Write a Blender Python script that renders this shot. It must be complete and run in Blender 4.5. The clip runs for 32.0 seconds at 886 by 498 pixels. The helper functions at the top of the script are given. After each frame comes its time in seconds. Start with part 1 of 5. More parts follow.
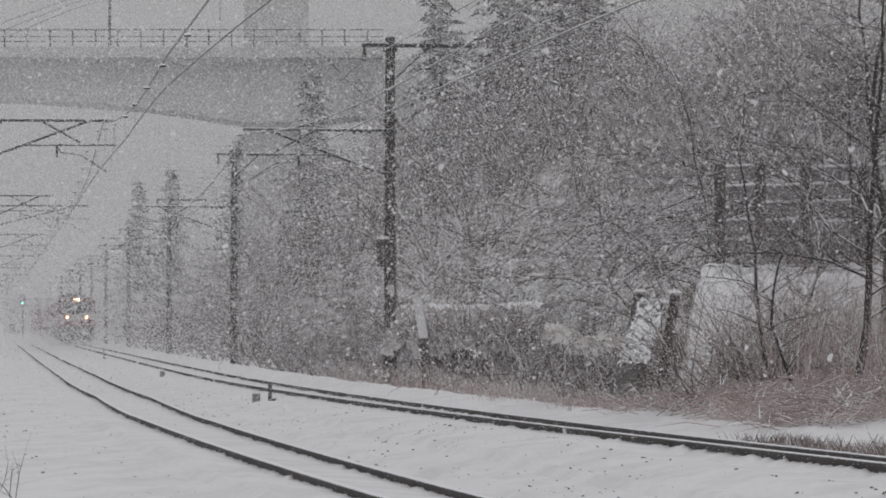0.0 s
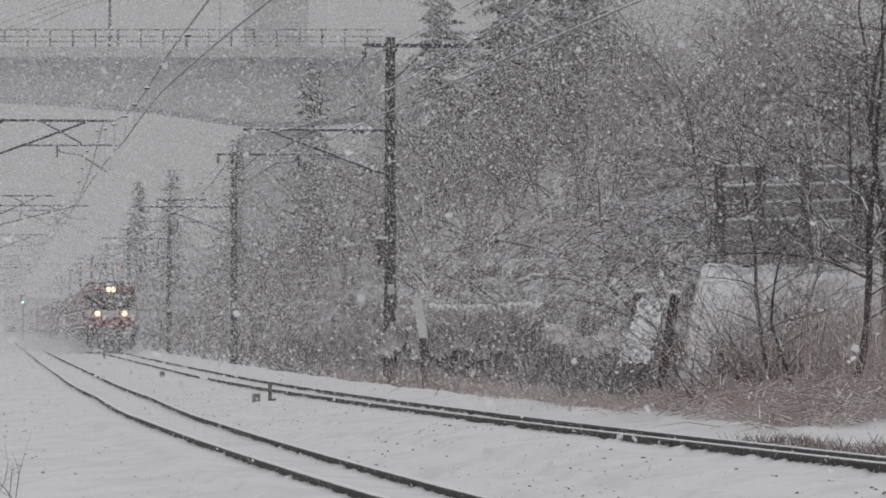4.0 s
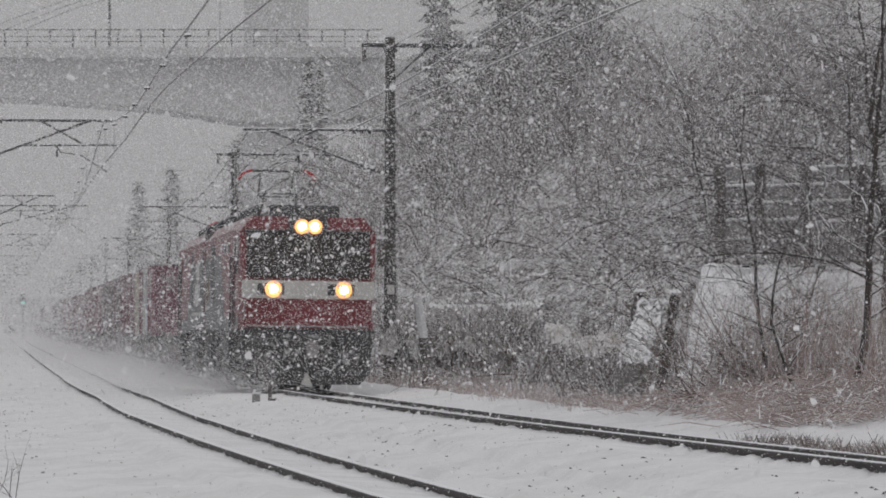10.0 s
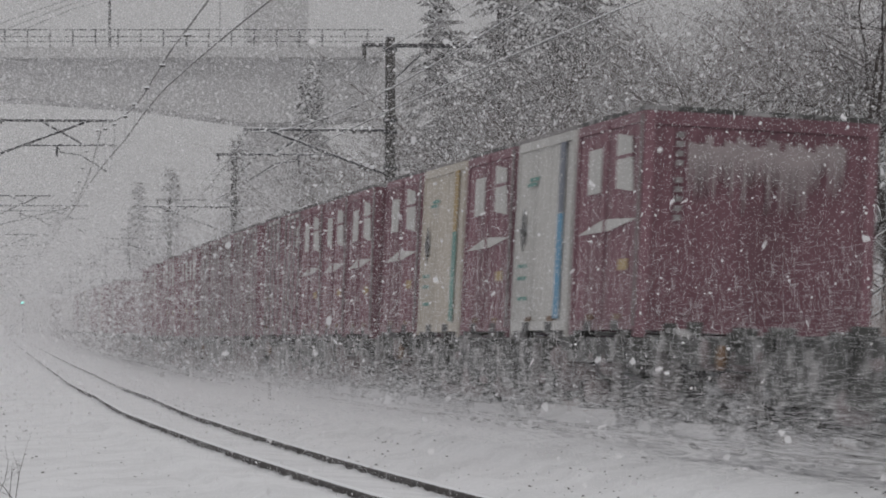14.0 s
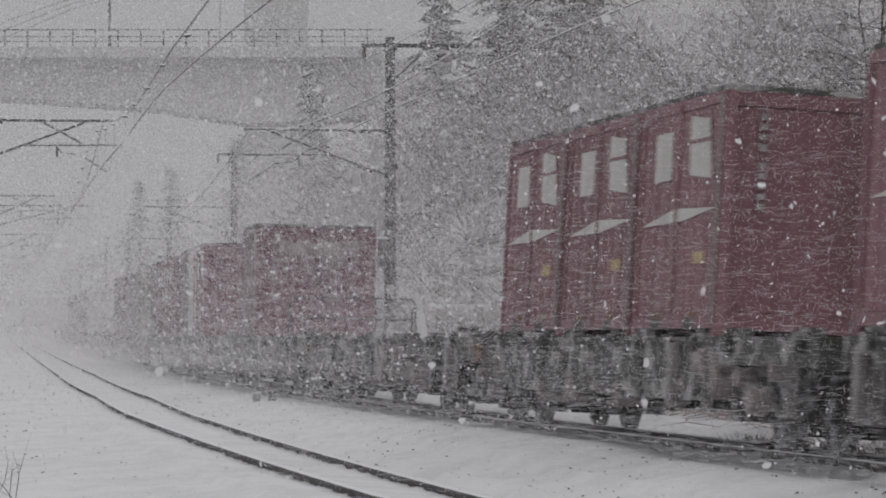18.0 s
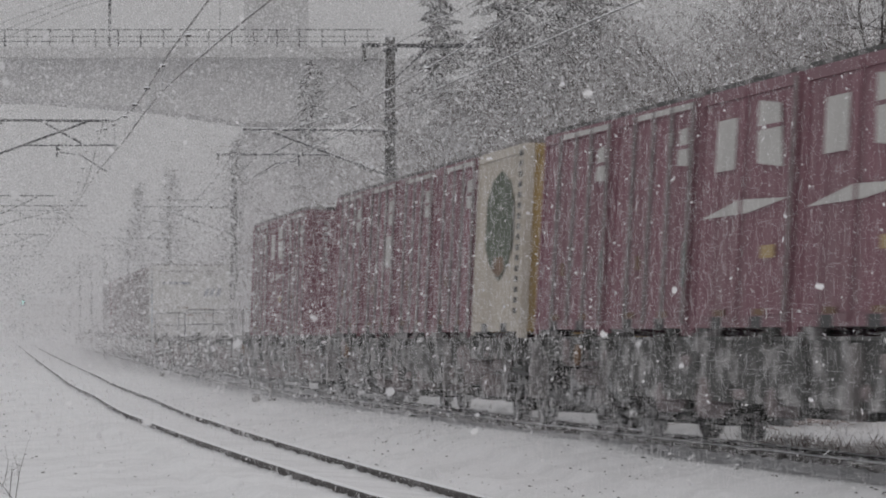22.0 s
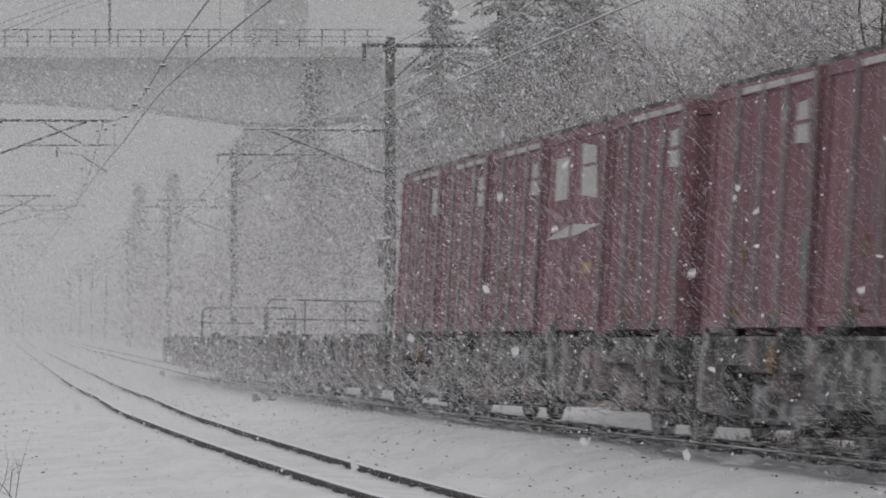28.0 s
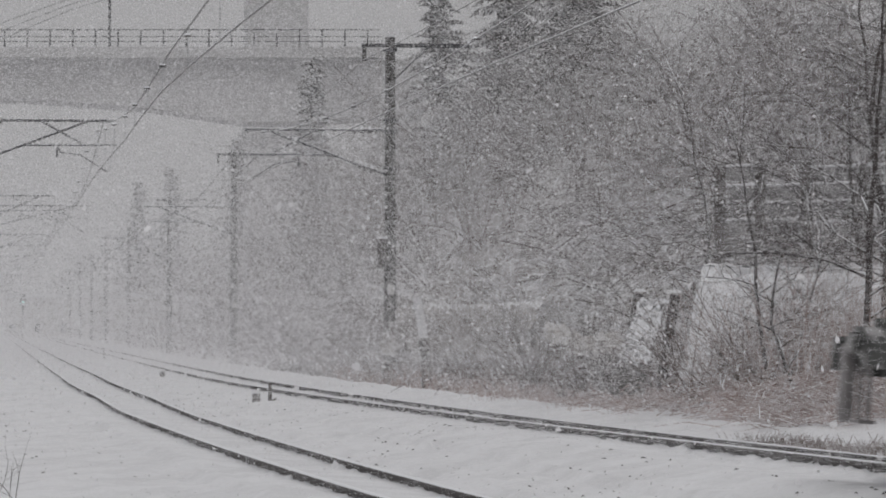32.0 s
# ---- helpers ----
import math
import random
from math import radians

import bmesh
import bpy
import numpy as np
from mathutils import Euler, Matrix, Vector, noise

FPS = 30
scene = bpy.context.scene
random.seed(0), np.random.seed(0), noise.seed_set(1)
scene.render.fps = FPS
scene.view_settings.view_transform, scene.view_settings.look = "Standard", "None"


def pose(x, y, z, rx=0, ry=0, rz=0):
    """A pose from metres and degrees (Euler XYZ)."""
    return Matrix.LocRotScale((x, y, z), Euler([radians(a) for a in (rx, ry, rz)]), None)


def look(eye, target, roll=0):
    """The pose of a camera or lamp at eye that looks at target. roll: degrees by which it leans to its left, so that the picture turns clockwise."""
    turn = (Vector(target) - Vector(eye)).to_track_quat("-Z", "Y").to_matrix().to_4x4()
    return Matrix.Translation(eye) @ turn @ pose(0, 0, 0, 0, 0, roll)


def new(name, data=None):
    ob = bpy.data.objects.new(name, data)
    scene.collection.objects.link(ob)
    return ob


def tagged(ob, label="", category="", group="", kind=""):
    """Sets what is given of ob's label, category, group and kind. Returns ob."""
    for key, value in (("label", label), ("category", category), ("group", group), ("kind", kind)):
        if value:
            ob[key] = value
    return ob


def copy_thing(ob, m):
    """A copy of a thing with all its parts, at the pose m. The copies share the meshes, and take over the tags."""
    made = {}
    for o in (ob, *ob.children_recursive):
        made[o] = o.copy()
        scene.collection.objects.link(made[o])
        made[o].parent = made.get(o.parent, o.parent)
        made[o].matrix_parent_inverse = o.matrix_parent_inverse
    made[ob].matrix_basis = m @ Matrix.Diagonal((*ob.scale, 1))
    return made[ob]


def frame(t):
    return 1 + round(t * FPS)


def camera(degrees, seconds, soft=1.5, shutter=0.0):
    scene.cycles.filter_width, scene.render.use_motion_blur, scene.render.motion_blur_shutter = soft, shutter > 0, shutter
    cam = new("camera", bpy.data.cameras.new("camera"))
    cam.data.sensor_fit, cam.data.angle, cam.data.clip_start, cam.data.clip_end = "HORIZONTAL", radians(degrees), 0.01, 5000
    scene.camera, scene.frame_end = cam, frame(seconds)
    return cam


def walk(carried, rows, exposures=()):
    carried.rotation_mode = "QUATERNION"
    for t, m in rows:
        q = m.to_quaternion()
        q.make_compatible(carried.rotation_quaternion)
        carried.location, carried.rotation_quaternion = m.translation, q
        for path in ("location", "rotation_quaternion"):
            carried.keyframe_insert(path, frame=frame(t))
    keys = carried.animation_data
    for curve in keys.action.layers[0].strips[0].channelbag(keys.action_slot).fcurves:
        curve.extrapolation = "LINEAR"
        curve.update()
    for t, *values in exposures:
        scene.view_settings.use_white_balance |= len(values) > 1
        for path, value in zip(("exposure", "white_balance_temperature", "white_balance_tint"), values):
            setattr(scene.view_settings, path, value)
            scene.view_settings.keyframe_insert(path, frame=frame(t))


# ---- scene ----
# Camera: on a tripod beside the line, long lens, eye just above a wagon's deck.
EYE_Z = 1.13
cam = camera(13.15, 32.0, soft=1.75, shutter=0.28)
walk(cam, [(0.0, pose(0, 0, EYE_Z, 90 + 1.34, 0, 0)), (32.0, pose(0, 0, EYE_Z, 90 + 1.34, 0, 0))])

# World: heavy overcast with falling snow.
world = bpy.data.worlds.new("overcast_sky")
scene.world = world
world.use_nodes = True
wn, wl = world.node_tree.nodes, world.node_tree.links
wbg = wn["Background"]
wsky = wn.new("ShaderNodeTexSky")
wsky.sky_type, wsky.sun_disc = "NISHITA", False
wsky.sun_elevation, wsky.sun_rotation = radians(55), radians(200)
wsky.dust_density = 6.0
wgrey = wn.new("ShaderNodeHueSaturation")
wgrey.inputs["Saturation"].default_value = 0.05
wgrey.inputs["Value"].default_value = 0.06
wmix = wn.new("ShaderNodeMixRGB")
wmix.inputs[0].default_value = 0.93
wmix.inputs[2].default_value = (0.370, 0.366, 0.374, 1)
wl.new(wsky.outputs[0], wgrey.inputs["Color"])
wl.new(wgrey.outputs[0], wmix.inputs[1])
wl.new(wmix.outputs[0], wbg.inputs["Color"])
wbg.inputs["Strength"].default_value = 1.0
sun = new("sun", bpy.data.lights.new("sun", "SUN"))
sun.data.energy, sun.data.angle, sun.data.color = 0.95, radians(60), (1.0, 0.985, 0.965)
sun.matrix_world = look((0, 0, 60), (-8, 22, 0))
scene.view_settings.exposure = 0.0


# ---- materials ----
def material(name, base, rough=0.7, metal=0.0, vary=0.18, scale=3.0, fine=40.0, bump=0.15, snow=0.0, dirt=None,
             streak=0.0, random_tint=0.0, glow=None, snow_edge=0.25, patch=(0.42, 0.72)):
    """Two scales of variation, fine relief, and snow lying on what faces up."""
    m = bpy.data.materials.new(name)
    m.use_nodes = True
    n, l = m.node_tree.nodes, m.node_tree.links
    b = n["Principled BSDF"]
    co = n.new("ShaderNodeTexCoord")
    big = n.new("ShaderNodeTexNoise")
    big.inputs["Scale"].default_value, big.inputs["Detail"].default_value = scale, 4
    small = n.new("ShaderNodeTexNoise")
    small.inputs["Scale"].default_value, small.inputs["Detail"].default_value = fine, 3
    vec = co.outputs["Object"]
    if streak:
        mp = n.new("ShaderNodeMapping")
        mp.inputs["Scale"].default_value = (1, 1, 1 / streak)
        l.new(vec, mp.inputs[0])
        vec2 = mp.outputs[0]
    else:
        vec2 = vec
    l.new(vec2, big.inputs[0]), l.new(vec, small.inputs[0])
    dark = tuple(c * (1 - 1.6 * vary) for c in base)
    if dirt:
        dark = dirt
    mix = n.new("ShaderNodeMixRGB")
    mix.inputs[1].default_value, mix.inputs[2].default_value = (*base, 1), (*dark, 1)
    ramp = n.new("ShaderNodeValToRGB")
    ramp.color_ramp.elements[0].position, ramp.color_ramp.elements[1].position = patch
    l.new(big.outputs["Fac"], ramp.inputs[0]), l.new(ramp.outputs[0], mix.inputs[0])
    mix2 = n.new("ShaderNodeMixRGB")
    mix2.blend_type = "MULTIPLY"
    mix2.inputs[0].default_value = min(1.0, vary * 2)
    l.new(mix.outputs[0], mix2.inputs[1])
    grey = n.new("ShaderNodeValToRGB")
    grey.color_ramp.elements[0].color, grey.color_ramp.elements[0].position = (0.55, 0.55, 0.55, 1), 0.3
    grey.color_ramp.elements[1].position = 0.7
    l.new(small.outputs["Fac"], grey.inputs[0]), l.new(grey.outputs[0], mix2.inputs[2])
    out = mix2.outputs[0]
    if random_tint:
        info = n.new("ShaderNodeObjectInfo")
        hs = n.new("ShaderNodeHueSaturation")
        mr = n.new("ShaderNodeMapRange")
        mr.inputs["To Min"].default_value, mr.inputs["To Max"].default_value = 1 - random_tint, 1 + random_tint
        l.new(info.outputs["Random"], mr.inputs["Value"]), l.new(mr.outputs[0], hs.inputs["Value"])
        l.new(out, hs.inputs["Color"])
        out = hs.outputs[0]
    if snow:
        geo = n.new("ShaderNodeNewGeometry")
        sep = n.new("ShaderNodeSeparateXYZ")
        l.new(geo.outputs["Normal"], sep.inputs[0])
        add = n.new("ShaderNodeMath")
        add.operation = "MULTIPLY_ADD"
        l.new(small.outputs["Fac"], add.inputs[0])
        add.inputs[1].default_value = 0.8
        l.new(sep.outputs["Z"], add.inputs[2])
        mrs = n.new("ShaderNodeMapRange")
        mrs.inputs["From Min"].default_value = 1.4 - snow
        mrs.inputs["From Max"].default_value = 1.4 - snow + snow_edge
        l.new(add.outputs[0], mrs.inputs["Value"])
        ms = n.new("ShaderNodeMixRGB")
        ms.inputs[2].default_value = (0.86, 0.87, 0.9, 1)
        l.new(mrs.outputs[0], ms.inputs[0]), l.new(out, ms.inputs[1])
        out = ms.outputs[0]
    l.new(out, b.inputs["Base Color"])
    b.inputs["Roughness"].default_value, b.inputs["Metallic"].default_value = rough, metal
    if bump:
        bp = n.new("ShaderNodeBump")
        bp.inputs["Strength"].default_value, bp.inputs["Distance"].default_value = bump, 0.02
        l.new(small.outputs["Fac"], bp.inputs["Height"]), l.new(bp.outputs[0], b.inputs["Normal"])
    if glow:
        b.inputs["Emission Color"].default_value, b.inputs["Emission Strength"].default_value = (*glow[:3], 1), glow[3]
    return m


SNOW = material("snow", (0.80, 0.805, 0.83), 0.8, vary=0.09, scale=1.3, fine=13, bump=1.0)
STEEL_RAIL = material("rusty_rail", (0.095, 0.085, 0.080), 0.7, 0.2, 0.3, 2, 14, snow=0.80, snow_edge=0.2)
CONCRETE = material("concrete", (0.30, 0.29, 0.285), 0.9, vary=0.2, scale=0.5, fine=14, snow=0.7, streak=5)
POLE = material("pole_concrete", (0.12, 0.115, 0.11), 0.9, vary=0.3, scale=2, fine=9, bump=0.4, snow=0.78, snow_edge=0.12)
GALV = material("galvanised_steel", (0.085, 0.085, 0.09), 0.6, 0.2, 0.2, 6, 20, snow=0.62)
WIRE = material("wire", (0.22, 0.215, 0.215), 0.6, 0.1, 0.1, 6, 50, snow=1.1)
FRAME = material("wagon_grey_steel", (0.085, 0.086, 0.082), 0.65, 0.1, 0.3, 3.0, 9, snow=0.82, snow_edge=0.2, dirt=(0.44, 0.43, 0.43), patch=(0.52, 0.62))
BOGIE = material("bogie_steel", (0.100, 0.097, 0.095), 0.7, 0.2, 0.3, 4.5, 9, snow=0.68, dirt=(0.44, 0.44, 0.45), patch=(0.50, 0.60))
# Red raised and greyed: the veil of haze before the containers is in the paint.
RED = material("container_red", (0.250, 0.122, 0.150), 0.55, 0.0, 0.22, 0.9, 22, 0.12, streak=5, random_tint=0.12, snow=0.35,
               dirt=(0.205, 0.118, 0.135))
# The container red again, scaled darker: the shade of the end walls as colour.
RED_SHADED = material("container_red_end_shaded", (0.195, 0.096, 0.118), 0.55, 0.0, 0.22, 0.9, 22, 0.12, streak=5, snow=0.35)
WHITE = material("white_paint", (0.60, 0.59, 0.57), 0.5, 0.0, 0.14, 1.2, 30, 0.08, streak=4)
CREAM = material("cream_paint", (0.57, 0.52, 0.45), 0.5, 0.0, 0.10, 1.2, 30, 0.08, streak=4)
BLUE = material("blue_stripe", (0.10, 0.32, 0.52), 0.5, vary=0.1)
NAVY = material("navy_stripe", (0.16, 0.18, 0.23), 0.5, vary=0.1)
CRIMSON = material("crimson_stripe", (0.48, 0.035, 0.07), 0.5, vary=0.1)
GREEN = material("dark_green_paint", (0.045, 0.075, 0.03), 0.5, vary=0.2)
OCHRE = material("ochre_paint", (0.46, 0.33, 0.15), 0.55, vary=0.15, streak=4)
TEAL = material("teal_plate", (0.18, 0.37, 0.33), 0.6, vary=0.2)
ORANGE = material("orange_paint", (0.22, 0.125, 0.065), 0.6, vary=0.25)
DULL = material("dull_galvanised_bar", (0.34, 0.32, 0.32), 0.55, 0.3, 0.2, 4, 40, snow=0.5)
LOCO_RED = material("locomotive_red", (0.190, 0.036, 0.043), 0.4, 0.0, 0.15, 0.8, 18, 0.05, streak=3, snow=0.40)
LOCO_GREY = material("locomotive_grey", (0.135, 0.140, 0.145), 0.45, 0.0, 0.18, 0.8, 18, 0.05, streak=3)
LOCO_DARK = material("locomotive_underframe", (0.090, 0.091, 0.093), 0.6, 0.1, 0.3, 3, 9, snow=0.70, snow_edge=0.2)
GLASS_DARK = material("dark_cab_glass", (0.050, 0.043, 0.042), 0.2, 0.0, 0.1, 1, 6, 0.0)
SIDE_GLASS = material("side_cab_glass", (0.05, 0.065, 0.068), 0.12, 0.0, 0.1, 1, 6, 0.0)
LAMP = material("headlamp_glow", (1, 0.9, 0.7), 0.3, glow=(1.0, 0.62, 0.26, 30.0), bump=0)
# Orange emission on the rings stands in for the glow spreading round the lamps.
LAMP_HALO = material("headlamp_halo", (0.9, 0.6, 0.35), 0.3, 0.6, glow=(1.0, 0.40, 0.10, 1.5), bump=0)
GREEN_LIGHT = material("green_signal_glow", (0.3, 1, 0.8), 0.3, glow=(0.25, 1.0, 0.85, 3.0), bump=0)
HORN = material("red_pantograph_horn", (0.50, 0.03, 0.035), 0.5, vary=0.1)
LITTER = material("bank_litter", (0.165, 0.140, 0.128), 0.95, vary=0.35, scale=0.5, fine=3, bump=0.6, snow=0.20, snow_edge=0.25)
BARK = material("snow_dusted_bark", (0.088, 0.075, 0.071), 0.9, vary=0.3, scale=2, fine=12, bump=0.3, snow=0.72, snow_edge=0.3)
TWIG = material("snowy_twigs", (0.150, 0.116, 0.106), 0.9, vary=0.35, scale=0.35, fine=2.2, bump=0, snow=0.88, snow_edge=0.5)
GRASS = material("dry_reddish_grass", (0.55, 0.41, 0.37), 0.9, vary=0.3, scale=0.4, fine=3, bump=0, snow=1.02, snow_edge=0.5)
# Needles much paler than conifer green, haze of the far hillside included.
NEEDLE = material("snowy_conifer_needles", (0.275, 0.268, 0.268), 0.9, vary=0.25, scale=0.5, fine=2.5, bump=0, snow=0.55, snow_edge=0.4)

# Flakes scatter light through themselves.
FLAKE = bpy.data.materials.new("snowflake")
FLAKE.use_nodes = True
fn_, fl_ = FLAKE.node_tree.nodes, FLAKE.node_tree.links
fd_, ft_, fm_ = fn_.new("ShaderNodeBsdfDiffuse"), fn_.new("ShaderNodeBsdfTranslucent"), fn_.new("ShaderNodeMixShader")
for nd in (fd_, ft_):
    nd.inputs["Color"].default_value = (0.90, 0.895, 0.91, 1)
fl_.new(fd_.outputs[0], fm_.inputs[1]), fl_.new(ft_.outputs[0], fm_.inputs[2]), fl_.new(fm_.outputs[0], fn_["Material Output"].inputs["Surface"])
# Twigs of the far wood: paler, with haze mixed into the base colour.
FAR_TWIG = material("haze_paled_twigs", (0.235, 0.205, 0.198), 0.9, vary=0.25, scale=0.3, fine=1.5, bump=0, snow=0.78, snow_edge=0.6)
STEM = material("brown_stems", (0.25, 0.19, 0.17), 0.9, vary=0.3, scale=0.6, fine=4, bump=0, snow=0.80, snow_edge=0.4)
FROST = material("frozen_spray", (0.36, 0.31, 0.315), 0.8, vary=0.2, scale=3, fine=12)
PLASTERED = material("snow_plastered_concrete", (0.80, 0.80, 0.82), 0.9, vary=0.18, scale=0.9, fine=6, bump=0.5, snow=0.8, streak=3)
FENCE_WOOD = material("old_dark_timber", (0.155, 0.142, 0.137), 0.9, vary=0.3, scale=2, fine=12, bump=0.4, snow=0.85)
BOARD = material("pale_weathered_board", (0.36, 0.35, 0.355), 0.9, vary=0.3, scale=3, fine=18, bump=0.4, snow=0.6)
# Bridge concrete lightened so that its colour carries the haze of the distance.
BRIDGE = material("haze_paled_concrete", (0.57, 0.565, 0.57), 0.9, vary=0.07, scale=0.15, fine=1.5, bump=0.2, snow=0.7, streak=4)
BUILDING = material("pale_house_wall", (0.55, 0.54, 0.53), 0.9, vary=0.1, scale=0.4, fine=5)
STONE = material("dark_ballast_stone", (0.055, 0.050, 0.048), 0.9, vary=0.3, scale=8, fine=40)
RAILING = material("railing_steel", (0.10, 0.10, 0.102), 0.6, 0.1, 0.2, 4, 12, snow=0.5)
MATTED = material("snow_matted_grass", (0.66, 0.65, 0.655), 0.95, vary=0.3, scale=5, fine=22, bump=0.7, dirt=(0.30, 0.265, 0.245))


# ---- geometry tools ----
class Geo:
    """Points and faces of one mesh."""

    def __init__(self):
        self.v, self.f = [], []

    def add(self, verts, faces, m=None):
        o = len(self.v)
        self.v += [tuple(m @ Vector(p)) for p in verts] if m else [tuple(p) for p in verts]
        self.f += [tuple(i + o for i in q) for q in faces]
        return self

    def box(self, x0, x1, y0, y1, z0, z1, m=None, c=0.0):
        """A box; c chamfers its upright edges."""
        if c:
            ring = [(x0 + c, y0), (x1 - c, y0), (x1, y0 + c), (x1, y1 - c), (x1 - c, y1), (x0 + c, y1), (x0, y1 - c), (x0, y0 + c)]
        else:
            ring = [(x0, y0), (x1, y0), (x1, y1), (x0, y1)]
        return self.prism([(x, y) for x, y in ring], z0, z1, m)

    def prism(self, ring, z0, z1, m=None):
        k = len(ring)
        v = [(x, y, z0) for x, y in ring] + [(x, y, z1) for x, y in ring]
        f = [tuple(range(k))[::-1], tuple(range(k, 2 * k))] + [(i, (i + 1) % k, (i + 1) % k + k, i + k) for i in range(k)]
        return self.add(v, f, m)

    def prism_x(self, ring, x0, x1):
        """A (y, z) outline, running along x."""
        k = len(ring)
        v = [(x0, y, z) for y, z in ring] + [(x1, y, z) for y, z in ring]
        f = [tuple(range(k)), tuple(range(k, 2 * k))[::-1]] + [(i, i + k, (i + 1) % k + k, (i + 1) % k) for i in range(k)]
        return self.add(v, f)

    def prism_y(self, ring, y0, y1):
        """An (x, z) outline, running along y."""
        k = len(ring)
        v = [(x, y0, z) for x, z in ring] + [(x, y1, z) for x, z in ring]
        f = [tuple(range(k))[::-1], tuple(range(k, 2 * k))] + [(i, (i + 1) % k, (i + 1) % k + k, i + k) for i in range(k)]
        return self.add(v, f)

    def tube(self, pts, r, n=6, r1=None):
        """A round bar through pts, tapering to r1."""
        pts = [Vector(p) for p in pts]
        k, v, f = len(pts), [], []
        for i, p in enumerate(pts):
            d = (pts[min(i + 1, k - 1)] - pts[max(i - 1, 0)]).normalized()
            a = d.cross(Vector((0, 0, 1)) if abs(d.z) < 0.9 else Vector((1, 0, 0))).normalized()
            b = d.cross(a)
            rr = r if r1 is None else r + (r1 - r) * i / (k - 1)
            for j in range(n):
                w = 2 * math.pi * j / n
                v.append(p + a * (rr * math.cos(w)) + b * (rr * math.sin(w)))
        for i in range(k - 1):
            for j in range(n):
                f.append((i * n + j, i * n + (j + 1) % n, (i + 1) * n + (j + 1) % n, (i + 1) * n + j))
        f += [tuple(range(n))[::-1], tuple(range((k - 1) * n, k * n))]
        return self.add(v, f)

    def disc_x(self, x0, x1, y, z, r, n=20):
        return self.tube([(x0, y, z), (x1, y, z)], r, n)

    def mesh(self, name):
        me = bpy.data.meshes.new(name)
        me.from_pydata(self.v, [], self.f)
        bm = bmesh.new()
        bm.from_mesh(me)
        bmesh.ops.recalc_face_normals(bm, faces=bm.faces)
        bm.to_mesh(me)
        bm.free()
        return me


def part(name, geo, mat, parent=None, label="", bevel=0.0, smooth=False):
    """One mesh object, under its thing or part."""
    me = geo.mesh(name) if isinstance(geo, Geo) else geo
    if bevel:
        bm = bmesh.new()
        bm.from_mesh(me)
        es = [e for e in bm.edges if len(e.link_faces) == 2 and e.calc_face_angle(0) > 0.5]
        bmesh.ops.bevel(bm, geom=es, offset=bevel, segments=2, affect="EDGES", clamp_overlap=True)
        bm.to_mesh(me)
        bm.free()
    if smooth:
        me.polygons.foreach_set("use_smooth", [True] * len(me.polygons))
    if not me.materials:
        me.materials.append(mat)
    ob = new(name, me)
    ob.parent = parent
    if label:
        tagged(ob, label)
    return ob


def thing(name, label, category, group="", kind="", m=None):
    ob = tagged(new(name), label, category, group, kind)
    ob.empty_display_size = 0.3
    if m:
        ob.matrix_basis = m
    return ob


def raw_mesh(name, verts, faces, mat, smooth=False):
    """A mesh from arrays: verts (n, 3), faces (k, 3 or 4)."""
    verts, faces = np.asarray(verts, np.float32), np.asarray(faces, np.int32)
    me = bpy.data.meshes.new(name)
    me.vertices.add(len(verts))
    me.vertices.foreach_set("co", verts.ravel())
    k = faces.shape[1]
    me.loops.add(faces.size)
    me.loops.foreach_set("vertex_index", faces.ravel())
    me.polygons.add(len(faces))
    me.polygons.foreach_set("loop_start", np.arange(0, faces.size, k, dtype=np.int32))
    if smooth:
        me.polygons.foreach_set("use_smooth", np.ones(len(faces), bool))
    me.update(calc_edges=True)
    me.materials.append(mat)
    return me


# ---- the line: centre of the far track as x over the distance y ahead ----
def widen(y):
    """The far track eases outwards beyond 48 m."""
    return 0.26 * (1 - np.exp(-np.maximum(y - 48.0, 0) / 45.0))


def track_x(y):
    q = np.maximum(0, 130 - np.maximum(y, 8.0))
    near = -0.11683 * np.maximum(y, 8.0) + 6.359 + 1.44e-5 * q**2 + 2.163e-6 * q**3
    return near + np.minimum(y - 8.0, 0) * -0.2175 + widen(y)


def track_z(y):
    """The line climbs gently beyond 110 m."""
    return 0.0018 * (np.sqrt((y - 110) ** 2 + 900) + (y - 110))


def cant(y):
    """Radians by which the track leans to its inner, right side."""
    return 0.06 * np.clip((112 - y) / 70, 0, 1)


def side(y, off):
    """A point off metres to the right of the far track's centre, square to it."""
    m = (track_x(y + 0.05) - track_x(y - 0.05)) / 0.1
    k = np.sqrt(1 + m * m)
    return track_x(y) + off / k, y - off * m / k


ARC_Y = np.linspace(-620, 1300, 9601)
ARC_X = track_x(ARC_Y)
ARC = np.concatenate([[0], np.cumsum(np.hypot(np.diff(ARC_X), np.diff(ARC_Y)))])
ARC0 = np.interp(40.9, ARC_Y, ARC)


def on_line(a):
    """The pose of a vehicle whose middle is at arc length a: y points away along the line, x to the right."""
    y = float(np.interp(a, ARC, ARC_Y))
    y0, y1 = (float(np.interp(a + d, ARC, ARC_Y)) for d in (-7, 7))
    turn = math.atan2(track_x(y1) - track_x(y0), y1 - y0)
    x = 0.5 * track_x(y) + 0.25 * (track_x(y0) + track_x(y1))
    climb = math.atan2(track_z(y1) - track_z(y0), y1 - y0)
    return pose(x, y, float(track_z(y)), math.degrees(climb), math.degrees(cant(y)), -math.degrees(turn))


# ---- ground ----
def left_off(y):
    """Offset of the near track's centre from the far track."""
    return np.interp(y, [34, 63, 79, 116, 300], [-4.46, -4.30, -3.98, -3.80, -3.87]) - widen(y)


